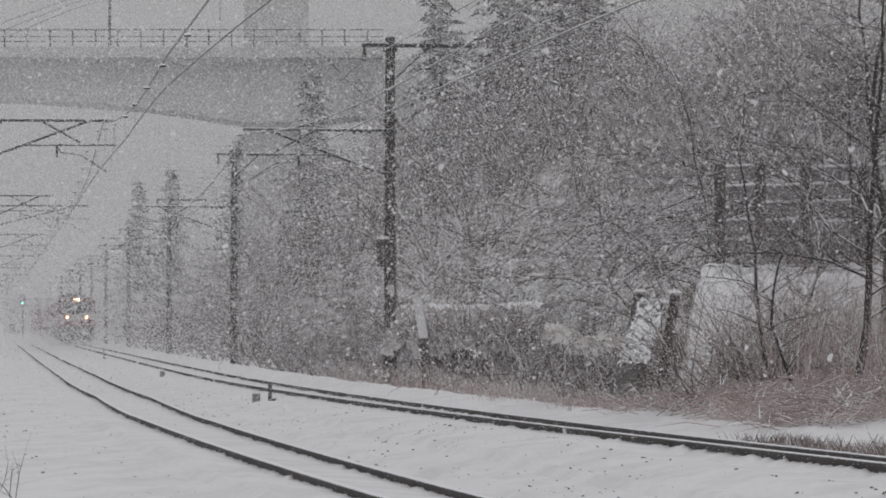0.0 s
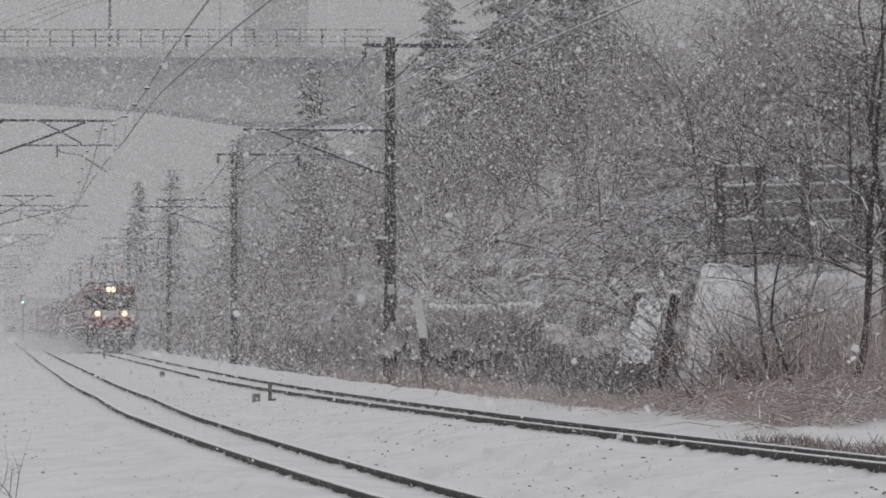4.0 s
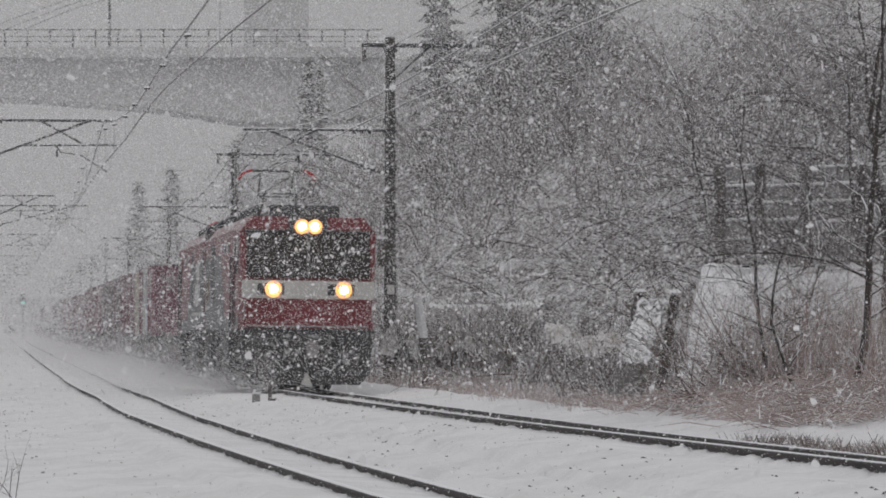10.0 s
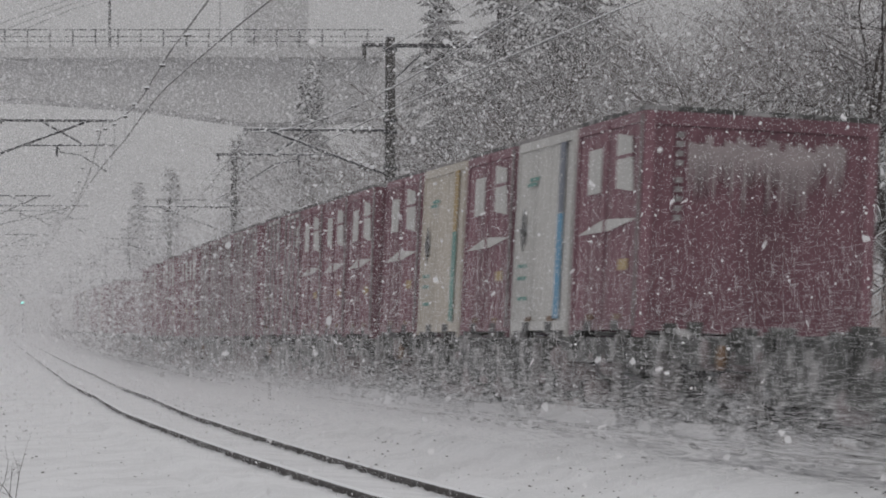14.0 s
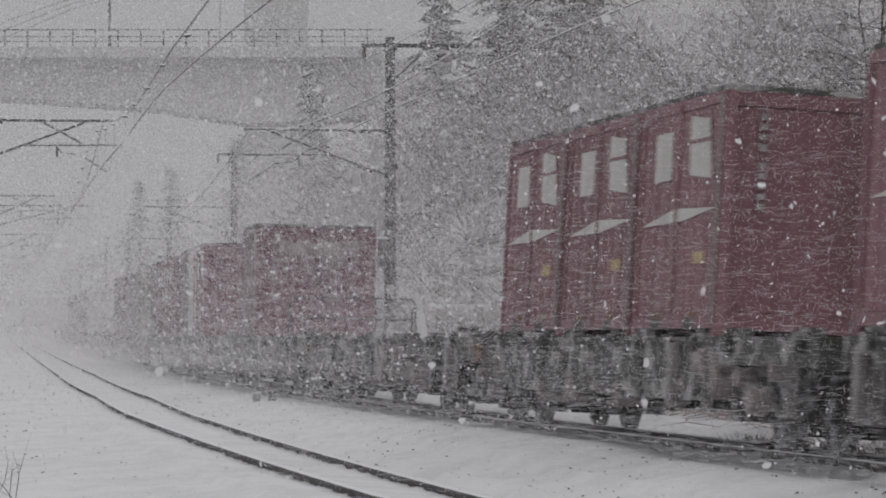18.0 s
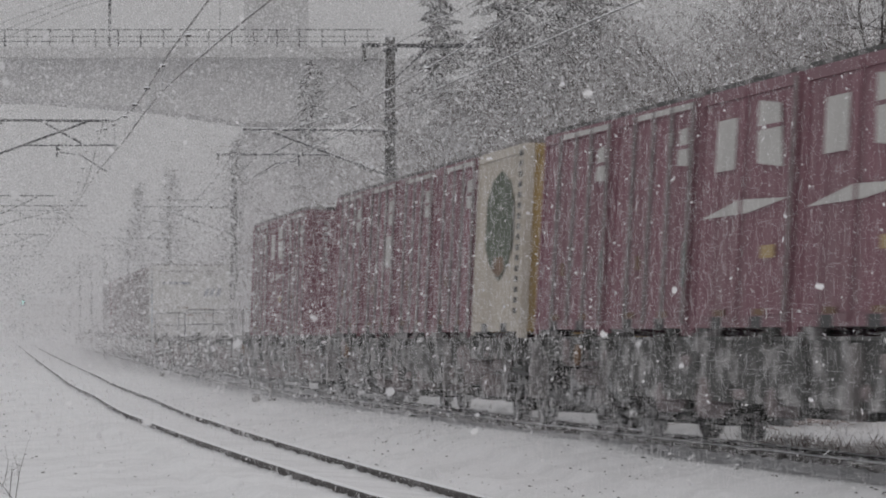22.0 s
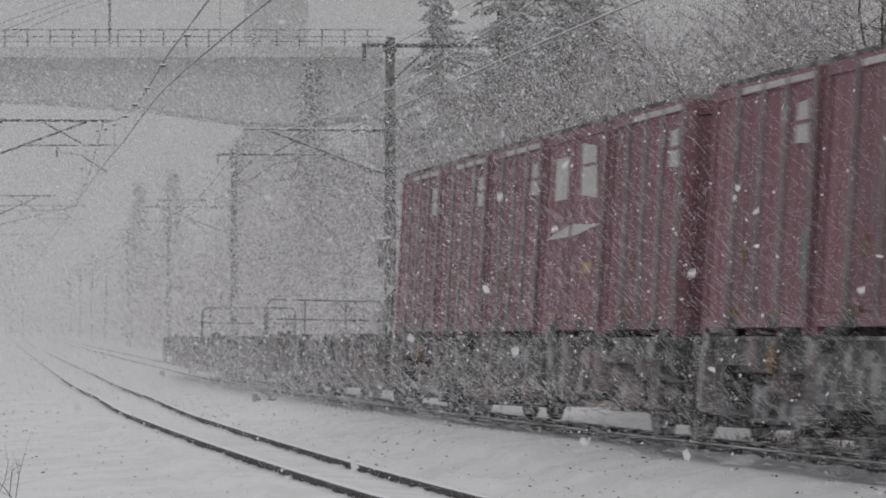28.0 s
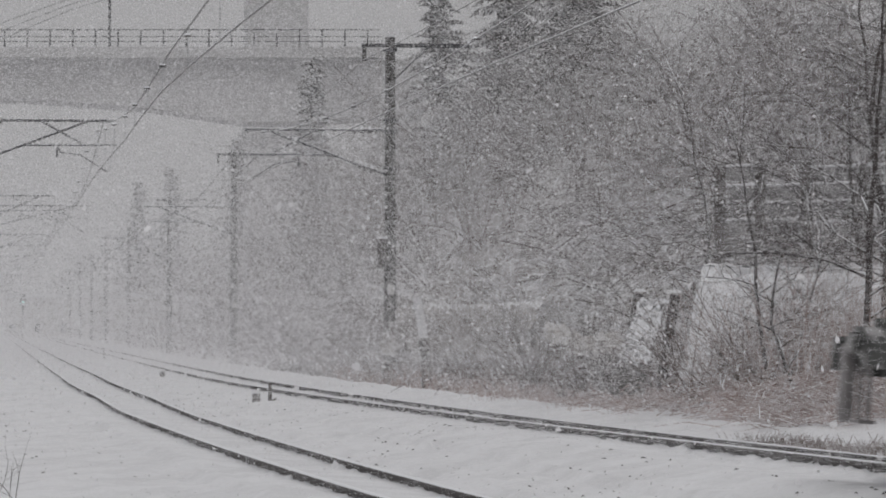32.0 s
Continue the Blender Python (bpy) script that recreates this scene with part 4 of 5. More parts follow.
for off, nm in ((0.0, "far"), (lambda y: float(left_off(y)), "near")):
    ys = [37 + i * 1.575 for i in range(165)]
    t = thing("overhead_line", "snow-lined overhead contact line of the " + nm + " track", "overhead line", "overhead lines")
    lean_ = 0.0 if nm == "far" else 0.3
    smooth_run(lambda y: (off(y) if callable(off) else off) + lean_ * min(max((y - 45) / 50, 0), 1), lambda y: messenger_z(y) + 0.7 * lean_, 0.016, "carrying_wire", "carrying wire edged with snow", ys, t)
    smooth_run(off, lambda y: 5.16 + 0.0008 * abs(y - 62), 0.015, "contact_wire", "contact wire edged with snow", ys, t)
    for a, b in zip(MASTS[:4], MASTS[1:5]):
        for i in range(1, 12):
            y = a + (b - a) * i / 12
            o = off(y) if callable(off) else off
            x, yy = at(y, o)
            z0, z1 = 5.16 + float(track_z(y)), messenger_z(y) + float(track_z(y))
            dr = part("dropper", Geo().tube([(x, yy, z0), (x, yy, z1)], 0.007, 4), WIRE, t)
            part("clip", Geo().tube([(x - 0.05, yy, z1), (x + 0.05, yy, z1)], 0.032, 6), POLE, dr)
# Feeder wire on the mast heads, and three service wires crossing high up.
fd = thing("feeder_line", "feeder wire running along the mast heads", "wire")
smooth_run(3.0, lambda y: 8.38 - 1.5 * ((y - 37) % 63 / 63) * (1 - (y - 37) % 63 / 63), 0.013, "feeder_wire", "", [37 + 3.15 * i for i in range(60)], fd)
for i in range(3):
    sw = thing("service_wire", "thin service wire crossing high above the line", "wire", "service wires")
    part("wire", Geo().tube([(-6.0 + i * 0.25, 95, 10.6 - 0.1 * i), (-9.3, 96, 9.65 - 0.14 * i), (-10.95, 97, 9.2 - 0.2 * i), (-16, 100, 7.2 - 0.2 * i)], 0.011, 5), WIRE, sw)

# Small markers between the tracks.
for y, off, h in ((73.2, -1.66, 0.36), (185, -1.3, 0.4)):
    x, yy = at(y, off)
    t = thing("marker_stake", "short dark stake standing in the snow", "stake", m=Matrix.Translation((x, yy, level(y, off) - 0.05)))
    part("stake", Geo().box(-0.035, 0.035, -0.035, 0.035, 0, h + 0.05), FENCE_WOOD, t)
    part("foot", Geo().box(-0.035, 0.1, -0.04, 0.04, 0, 0.1), FENCE_WOOD, t)
for y, off in ((73.2, -1.92), (118, -1.4)):
    x, yy = at(y, off)
    t = thing("cable_box", "small grey cable box half buried in snow", "box", m=Matrix.Translation((x, yy, level(y, off) - 0.04)))
    part("box", Geo().box(-0.075, 0.075, -0.06, 0.06, 0, 0.2), CONCRETE, t, bevel=0.01)
    part("lid", Geo().box(-0.085, 0.085, -0.07, 0.07, 0.2, 0.23), SNOW, t)

# ---- road bridge over the line ----
BY = 255.0
br = thing("road_bridge", "pale concrete road bridge with railings, dim in the snowfall", "bridge")
soff = [(-75, 17.9), (-55, 17.6), (-35, 17.35), (-28, 17.15), (-20, 16.55), (-13.3, 15.55), (-9.2, 15.55), (-6, 15.9), (-4, 16.2)]
gir = Geo()
ring = [(x, z) for x, z in soff] + [(-4, 19.75), (-75, 19.75)]
gir.prism_y(ring, BY, BY + 7.5)
part("girder", gir, BRIDGE, br, "haunched concrete girder")
part("deck_slab", Geo().box(-75, -4, BY - 1.2, BY + 8.7, 19.75, 20.1), BRIDGE, br, "overhanging deck slab with snow")
part("kerb", Geo().box(-75, -4, BY - 1.2, BY - 0.85, 20.1, 20.45), BRIDGE, br)
part("abutment", Geo().box(-5, -1.5, BY - 0.5, BY + 8, 2, 19.7), BRIDGE, br)
part("pier", Geo().box(-13.3, -9.15, BY + 1.0, BY + 6.5, -3, 46, c=0.35), BRIDGE, br, "tall square concrete pylon")
rail = part("railing", Geo().box(-75, -4, BY - 1.08, BY - 1.0, 21.55, 21.62).box(-75, -4, BY - 1.07, BY - 1.02, 21.1, 21.15).box(-75, -4, BY - 1.07, BY - 1.02, 20.78, 20.83), GALV, br)
for i in range(47):
    x = -74 + i * 1.5
    part("railing_post", Geo().box(x - 0.05, x + 0.05, BY - 1.09, BY - 0.97, 20.45, 21.56), GALV, rail)
lamp = part("lamp_column", Geo().tube([(-22.1, BY - 0.6, 20.1), (-22.1, BY - 0.6, 29)], 0.09, 8), GALV, br)
part("lamp_arm", Geo().tube([(-22.1, BY - 0.6, 29), (-21, BY, 29.3)], 0.06, 6), GALV, lamp)

# ---- bank furniture on the right of the line ----
wall = thing("retaining_block", "snow-plastered concrete retaining block overgrown with dry stems", "retaining wall")

part("block", Geo().prism_y([(3.68, -0.4), (4.18, 2.10), (4.32, 2.22), (6.6, 2.24), (9.5, 2.30), (9.5, -0.4)], 60.15, 63), PLASTERED, wall)
slabt = thing("broken_slab", "leaning concrete slab white with snow between dark stumps", "slab")
part("slab_core", Geo().prism_y([(2.75, 0.2), (3.3, 1.72), (3.75, 1.76), (3.35, 0.2)], 64.4, 64.7), CONCRETE, slabt)
part("stump", Geo().tube([(3.62, 64.2, 0.2), (3.88, 64.2, 1.86)], 0.085, 9), BARK, slabt)
part("stump", Geo().tube([(3.1, 64.4, 0.8), (3.28, 64.4, 1.88)], 0.09, 9), FENCE_WOOD, slabt)
for p0, p1 in (((3.62, 64.2, 1.86), (3.88, 64.2, 1.9)), ((3.28, 64.4, 1.88), (3.3, 64.4, 1.92))):
    part("snow_cap", Geo().tube([p1, (p1[0], p1[1], p1[2] + 0.05)], 0.13, 9, 0.06), SNOW, slabt)
ledge = thing("low_wall", "low overgrown wall with a thick ledge of snow", "wall")

def lumpy(n, m, fn, seed, amp):
    """A wavy sheet, n by m cells, over fn(a, b), roughened."""
    rl = np.random.default_rng(seed)
    a, b = np.meshgrid(np.linspace(0, 1, n + 1), np.linspace(0, 1, m + 1), indexing="ij")
    v = np.stack(fn(a, b), -1) + rl.normal(0, amp, (n + 1, m + 1, 3)) + 0.8 * amp * np.sin(a * 37)[..., None] * np.array([0.2, 1, 1])
    i = (np.arange(n)[:, None] * (m + 1) + np.arange(m)[None]).ravel()
    return v.reshape(-1, 3), np.stack([i, i + 1, i + m + 2, i + m + 1], 1)


part("wall", Geo().prism([(-1.15, 100.3), (-0.2, 97.8), (1.1, 94.8), (2.2, 92.6), (2.6, 93.4), (1.4, 95.6), (0.2, 98.6), (-0.8, 101)], -0.5, 1.60), MATTED, ledge)
v, f = lumpy(46, 8, lambda a, b: (-1.2 + 3.5 * a + 0.35 * b, 100.1 - 7.6 * a + 0.7 * b, 1.88 + 0.12 * np.sin(3.14 * b) + 0.02 * np.sin(9 * a)), 31, 0.016)
part("snow_ledge", raw_mesh("snow_ledge", v, f, SNOW, True), SNOW, ledge)
v, f = lumpy(60, 10, lambda a, b: (-1.2 + 3.5 * a - 0.5 * b, 100.1 - 7.6 * a - 1.1 * b, 1.90 + 0.02 * np.sin(9 * a) - b * (1.15 + 0.2 * np.sin(23 * a) * np.sin(7 * a))), 32, 0.05)
part("snow_apron", raw_mesh("snow_apron", v, f, MATTED, True), MATTED, ledge, "snow-matted grass hanging from the ledge")
v, f = lumpy(70, 34, lambda a, b: (3.44 + 0.62 * b + 6.0 * a - 0.1 * a * b, 58.7 + 1.5 * b, -0.4 + 2.65 * b + 0.06 * a * b), 34, 0.022)
part("snow_face", raw_mesh("snow_face", v, f, PLASTERED, True), PLASTERED, wall, "crust of wind-blown snow")
v, f = lumpy(60, 8, lambda a, b: (4.12 + 5.4 * a, 60.18 + 2.7 * b, 2.24 + 0.06 * a + 0.05 * np.sin(3.14 * b) + 0.02 * np.sin(9 * a) + 0.02 * np.sin(23 * a + 1)), 35, 0.014)
part("snow_cap", raw_mesh("snow_cap", v, f, SNOW, True), SNOW, wall)
v, f = lumpy(16, 30, lambda a, b: (2.88 + 0.42 * b + (0.5 - 0.05 * b) * a, 63.6 + 0.7 * b, 0.72 + 1.08 * b), 36, 0.025)
part("snow_face", raw_mesh("snow_face", v, f, PLASTERED, True), PLASTERED, slabt, "snow lying on the slab")
mound = thing("snow_mound", "lumpy mound of snow-buried brush on the bank", "mound")
v, f = lumpy(34, 10, lambda a, b: (1.75 + 1.35 * a, 66.5 - 0.8 * b, 1.36 - 0.36 * b ** 1.5 + 0.08 * np.sin(9 * a) - 0.22 * a), 33, 0.03)
part("crust", raw_mesh("crust", v, f, MATTED, True), MATTED, mound)
post = thing("leaning_post", "pale leaning concrete post dark at its foot", "post")
part("shaft", Geo().tube([(-0.46, 92, 1.15), (-0.62, 92, 2.12)], 0.11, 8), PLASTERED, post)
part("foot", Geo().tube([(-0.35, 92, -0.4), (-0.46, 92, 1.15)], 0.12, 8), FENCE_WOOD, post)

fence = thing("barrier_fence", "dark timber barrier fence with snow on its boards", "fence")
for x in (5.2, 5.95, 6.8, 7.85, 8.9):
    part("post", Geo().box(x - 0.10, x + 0.10, 72.0, 72.22, -0.2, 4.5 + 0.1 * math.sin(7 * x)), FENCE_WOOD, fence)
for xa, xb in ((5.3, 5.85), (6.05, 6.7), (6.9, 7.75), (7.95, 8.8)):
    for k in range(6):
        z = 2.35 + 0.35 * k + 0.03 * math.sin(5 * k + 9 * xa)
        if (k, xa) in ((5, 6.05), (3, 5.3)):
            continue
        bd = part("board", Geo().prism_y([(xa, z), (xb, z + 0.03), (xb, z + 0.29), (xa, z + 0.26)], 72.05, 72.12), BOARD, fence, "pale weathered board")
        part("board_snow", Geo().tube([(xa, 72.03, z + 0.28), (xb, 72.03, z + 0.31)], 0.028, 6), SNOW, bd)
box = thing("relay_box", "dark relay box on the mast with a cap of snow", "box", m=Matrix.Translation((-1.58, 99.8, 3.1)))
part("case", Geo().box(-0.13, 0.13, -0.1, 0.1, -0.1, 0.62), FENCE_WOOD, box)
part("snow_cap", Geo().box(-0.15, 0.15, -0.12, 0.12, 0.62, 0.69), SNOW, box)

# ---- far things in the murk ----
for x, y, w, h, lab in ((-27.5, 360, 6.5, 4.6, "pale two-storey house with a snow roof"), (-36, 470, 9, 5.2, "pale low house with a snow roof"), (-58, 560, 12, 6, "pale shed with a snow roof")):
    z = float(track_z(y)) - 0.5
    t = thing("house", lab + " beyond the line", "house", m=Matrix.Translation((x, y, z)))
    part("wall", Geo().box(-w / 2, w / 2, 0, 7, 0, h), BUILDING, t)
    part("roof", Geo().prism_y([(-w / 2 - 0.5, h), (0, h + 0.7), (w / 2 + 0.5, h)], -0.5, 7.5), SNOW, t)
    for i in range(3):
        wn_ = part("window", Geo().box(-w / 2 + 0.8 + i * w / 3.2, -w / 2 + 1.7 + i * w / 3.2, -0.06, 0.02, 1.0, 2.2), SIDE_GLASS, t)
        part("sill", Geo().box(-w / 2 + 0.7 + i * w / 3.2, -w / 2 + 1.8 + i * w / 3.2, -0.12, 0.02, 0.9, 1.0), BUILDING, wn_)
sig = thing("line_signal", "far colour-light signal showing green", "signal", m=Matrix.Translation((-45.9, 420, float(track_z(420)))))
part("post", Geo().tube([(0, 0, -0.5), (0, 0, 4.0)], 0.08, 8), GALV, sig)
part("head", Geo().box(-0.3, 0.3, -0.12, 0.1, 3.6, 4.9), LOCO_DARK, sig)
part("lens", Geo().tube([(0, -0.12, 4.0), (0, -0.2, 4.0)], 0.14, 12), GREEN_LIGHT, sig)


# ---- vegetation ----
def sticks(segs):
    """Three-sided tapering sticks from (p0, p1, r0, r1) rows: vertices and quads."""
    a = np.array([s[0] for s in segs], float)
    b = np.array([s[1] for s in segs], float)
    r0 = np.array([s[2] for s in segs])[:, None]
    r1 = np.array([s[3] for s in segs])[:, None]
    d = b - a
    d /= np.linalg.norm(d, axis=1, keepdims=True) + 1e-9
    ref = np.where(np.abs(d[:, 2:3]) < 0.9, np.array([[0, 0, 1.0]]), np.array([[1.0, 0, 0]]))
    u = np.cross(d, ref)
    u /= np.linalg.norm(u, axis=1, keepdims=True) + 1e-9
    w = np.cross(u, d)
    vs = []
    for k in range(3):
        c, s = math.cos(2.0944 * k + 0.52), math.sin(2.0944 * k + 0.52)
        vs.append(a + r0 * (u * c + w * s))
    for k in range(3):
        c, s = math.cos(2.0944 * k + 0.52), math.sin(2.0944 * k + 0.52)
        vs.append(b + r1 * (u * c + w * s))
    v = np.stack(vs, 1).reshape(-1, 3)
    o = np.arange(len(segs))[:, None] * 6
    f = np.concatenate([o + np.array([[k, (k + 1) % 3, 3 + (k + 1) % 3, 3 + k]]) for k in range(3)])
    return v, f


def grow(rd, segs, p, d, length, r, depth, droop, kids):
    """A wandering branch that forks."""
    n = 4 if depth > 1 else 3 if depth else 2
    for i in range(n):
        q = d + Vector((rd.gauss(0, 0.16), rd.gauss(0, 0.16), rd.gauss(0, 0.10) - droop * (i + 1) / n))
        q.normalize()
        e = p + q * (length / n)
        ra, rb = r * (1 - 0.6 * i / n), r * (1 - 0.6 * (i + 1) / n)
        segs.append((tuple(p), tuple(e), ra, rb))
        if depth > 0 and i > 0:
            for _ in range(kids):
                ax = Vector((rd.gauss(0, 1), rd.gauss(0, 1), rd.gauss(0.15, 0.5))).normalized()
                nd = (q * 0.75 + ax * 0.75).normalized()
                grow(rd, segs, p.lerp(e, rd.random()), nd, length * rd.uniform(0.35, 0.6), rb * 0.62, depth - 1, droop * 1.15, kids)
        p, d = e, q


def shrub(seed, stems, height, depth, kids, r, spread, droop):
    rd, segs = random.Random(seed), []
    for i in range(stems):
        w = rd.random() * 6.283
        d = Vector((math.cos(w) * spread, math.sin(w) * spread, 1)).normalized()
        grow(rd, segs, Vector((rd.gauss(0, 0.15), rd.gauss(0, 0.15), 0)), d, height * rd.uniform(0.6, 1.1), r, depth, droop, kids)
    return sticks(segs)


def scatter(name, variants, places, mat, label, category):
    """Many plants of one kind as one mesh."""
    vs, fs, o = [], [], 0
    for x, y, z, sc, turn, k in places:
        v, f = variants[int(k)]
        c, s = math.cos(turn), math.sin(turn)
        w = np.stack([v[:, 0] * c - v[:, 1] * s, v[:, 0] * s + v[:, 1] * c, v[:, 2]], 1) * sc + np.array([x, y, z])
        vs.append(w)
        fs.append(f + o)
        o += len(w)
    ob = new(name, raw_mesh(name, np.concatenate(vs), np.concatenate(fs), mat))
    return tagged(ob, label, category, kind="stuff")


rg = np.random.default_rng(11)


def bank_places(n, y0, y1, o0, o1, s0, s1, k, power=1.0):
    y = y0 + (y1 - y0) * rg.random(n) ** power
    o = o0 + (o1 - o0) * rg.random(n)
    x, yy = side(y, o)
    z = ground_z(y, o) - 0.1
    return np.stack([x, yy, z, rg.uniform(s0, s1, n), rg.random(n) * 6.28, rg.integers(0, k, n)], 1)


thick = [shrub(s, 5, 2.5, 2, 2, 0.024, 1.15, 0.36) for s in range(6)]
thin = [shrub(20 + s, 9, 1.5, 1, 2, 0.012, 0.7, 0.12) for s in range(5)]
scatter("hillside_thicket", thick, np.concatenate([bank_places(110, 74, 150, 5.5, 24, 0.8, 1.6, 6), bank_places(46, 150, 260, 6, 34, 1.5, 2.6, 6), bank_places(14, 65, 72, 5.2, 9.5, 0.7, 1.1, 6), bank_places(46, 72, 128, 11, 25, 1.3, 2.1, 6),
                          np.stack([rg.uniform(4.7, 8.6, 12), rg.uniform(60.6, 62.4, 12), np.full(12, 2.25), rg.uniform(0.3, 0.6, 12), rg.random(12) * 6.28, rg.integers(0, 6, 12)], 1)]), TWIG, "tangled bare hillside thicket laden with fresh snow", "bushes")
scatter("line_side_bushes", thin, np.concatenate([bank_places(36, 52, 68, 3.6, 5.0, 0.4, 0.8, 5), bank_places(170, 66, 150, 3.6, 7.5, 0.8, 1.5, 5), bank_places(80, 150, 330, 3.8, 9, 1.0, 2.2, 5)]), TWIG,
        "low bare line-side bushes dusted with snow", "bushes")

boughs = [shrub(40 + s, 4, 2.4, 1, 3, 0.017, 1.3, 0.55) for s in range(4)]
scatter("snowy_boughs", boughs, np.concatenate([bank_places(120, 72, 125, 6.0, 18, 0.8, 1.5, 4), bank_places(12, 63, 70, 5.6, 9, 0.6, 0.9, 4), bank_places(14, 125, 200, 9, 22, 1.2, 2.0, 4)]), SNOW,
        "arching boughs buried under fresh snow on the hillside", "boughs")

# Dry reddish grass and stems on the near bank.
blades = []
for i in range(4):
    rd, segs = random.Random(60 + i), []
    for j in range(29):
        w, l = rd.random() * 6.283, rd.uniform(0.35, 1.05)
        p = Vector((rd.gauss(0, 0.28), rd.gauss(0, 0.28), 0))
        lean = rd.uniform(0.15, 0.7)
        q = p + Vector((math.cos(w) * lean * l * 0.5, math.sin(w) * lean * l * 0.5, l * 0.55))
        e = q + Vector((math.cos(w) * lean * l * 0.7, math.sin(w) * lean * l * 0.7, l * 0.30))
        segs += [(tuple(p), tuple(q), 0.007, 0.005), (tuple(q), tuple(e), 0.005, 0.002)]
    blades.append(sticks(segs))
scatter("dry_grass", blades, np.concatenate([bank_places(150, 36, 74, 3.35, 6.0, 0.45, 0.95, 4), bank_places(90, 72, 110, 3.0, 5.0, 0.6, 1.1, 4), bank_places(90, 56, 74, 2.3, 3.6, 0.3, 0.6, 4), bank_places(14, 40, 54, 2.3, 3.3, 0.2, 0.4, 4)]), GRASS,
        "dry reddish grass poking through the snow on the bank", "grass")
tufts = []
for i in range(3):
    rd, segs = random.Random(160 + i), []
    for j in range(16):
        w, l = rd.random() * 6.283, rd.uniform(0.06, 0.20)
        p = Vector((rd.gauss(0, 0.10), rd.gauss(0, 0.10), 0))
        e = p + Vector((math.cos(w) * l * 0.6, math.sin(w) * l * 0.6, l))
        segs.append((tuple(p), tuple(e), 0.007, 0.002))
    tufts.append(sticks(segs))
strip = bank_places(240, 30, 45.5, 0.95, 1.7, 0.6, 1.2, 3)
strip[:, 2] += 0.09
scatter("verge_tufts", tufts, strip, STEM, "short dry brown tufts on the ballast shoulder", "grass")
stems = [shrub(80 + s, 10, 2.2, 1, 1, 0.011, 0.38, 0.03) for s in range(4)]
scatter("upright_stems", stems, bank_places(46, 44, 58, 3.3, 5.6, 0.45, 0.9, 4), GRASS, "upright dry stems in front of the retaining block", "stems")
front = np.stack([np.concatenate([rg.uniform(4.3, 8.8, 45), rg.uniform(4.8, 8.2, 30)]), rg.uniform(54.5, 58.9, 75), rg.uniform(-0.3, 0.1, 75),
                  np.concatenate([rg.uniform(0.6, 1.1, 45), rg.uniform(0.9, 1.4, 30)]), rg.random(75) * 6.28, rg.integers(0, 4, 75)], 1)
fine_stems = [shrub(90 + s, 12, 2.3, 1, 1, 0.006, 0.5, 0.10) for s in range(4)]
scatter("climbing_stems", fine_stems, front, GRASS, "dry stems climbing the retaining block", "stems")
wild = np.stack([rg.uniform(3.7, 7.8, 34), rg.uniform(55.5, 59.4, 34), rg.uniform(-0.1, 0.2, 34), rg.uniform(0.75, 1.3, 34), rg.random(34) * 6.28, rg.integers(0, 4, 34)], 1)
arch = [shrub(120 + s, 9, 2.3, 1, 2, 0.010, 0.75, 0.16) for s in range(4)]
scatter("arching_stems", arch, wild, STEM, "brown arching stems lined with snow before the retaining block", "stems")
straw = []
for i in range(3):
    rd, segs = random.Random(140 + i), []
    for j in range(40):
        w, l = rd.gauss(2.9, 0.5), rd.uniform(0.4, 1.0)
        p = Vector((rd.gauss(0, 0.4), rd.gauss(0, 0.4), rd.uniform(0, 0.12)))
        q = p + Vector((math.cos(w) * l * 0.5, math.sin(w) * l * 0.5, l * rd.uniform(0.05, 0.25)))
        e = q + Vector((math.cos(w) * l * 0.5, math.sin(w) * l * 0.5, -l * rd.uniform(0.0, 0.15)))
        segs += [(tuple(p), tuple(q), 0.008, 0.006), (tuple(q), tuple(e), 0.006, 0.002)]
    straw.append(sticks(segs))
scatter("lying_straw", straw, np.concatenate([bank_places(50, 44, 58, 3.35, 5.2, 0.7, 1.2, 3), bank_places(95, 46, 58, 2.9, 4.8, 0.8, 1.3, 3)]), GRASS, "flattened pale reddish straw on the snowy bank", "grass")
crest = np.stack([rg.uniform(4.5, 8.8, 26), rg.uniform(60.3, 61.2, 26), np.full(26, 2.2), rg.uniform(0.4, 0.8, 26), rg.random(26) * 6.28, rg.integers(0, 5, 26)], 1)
hang = np.stack([rg.uniform(-1.3, 2.2, 70), np.zeros(70), rg.uniform(0.3, 1.2, 70), rg.uniform(0.5, 0.9, 70), rg.random(70) * 6.28, rg.integers(0, 5, 70)], 1)
cover = np.stack([rg.uniform(1.5, 3.3, 10), rg.uniform(63.0, 65.4, 10), rg.uniform(0.1, 0.5, 10), rg.uniform(0.5, 0.9, 10), rg.random(10) * 6.28, rg.integers(0, 5, 10)], 1)
hang[:, 1] = 99.4 - 2.17 * (hang[:, 0] + 1.2) - rg.uniform(0.1, 0.7, 70)
scatter("ledge_brush", thin, np.concatenate([hang, cover, crest]), TWIG, "bare brush in front of the snowy ledge", "bushes")


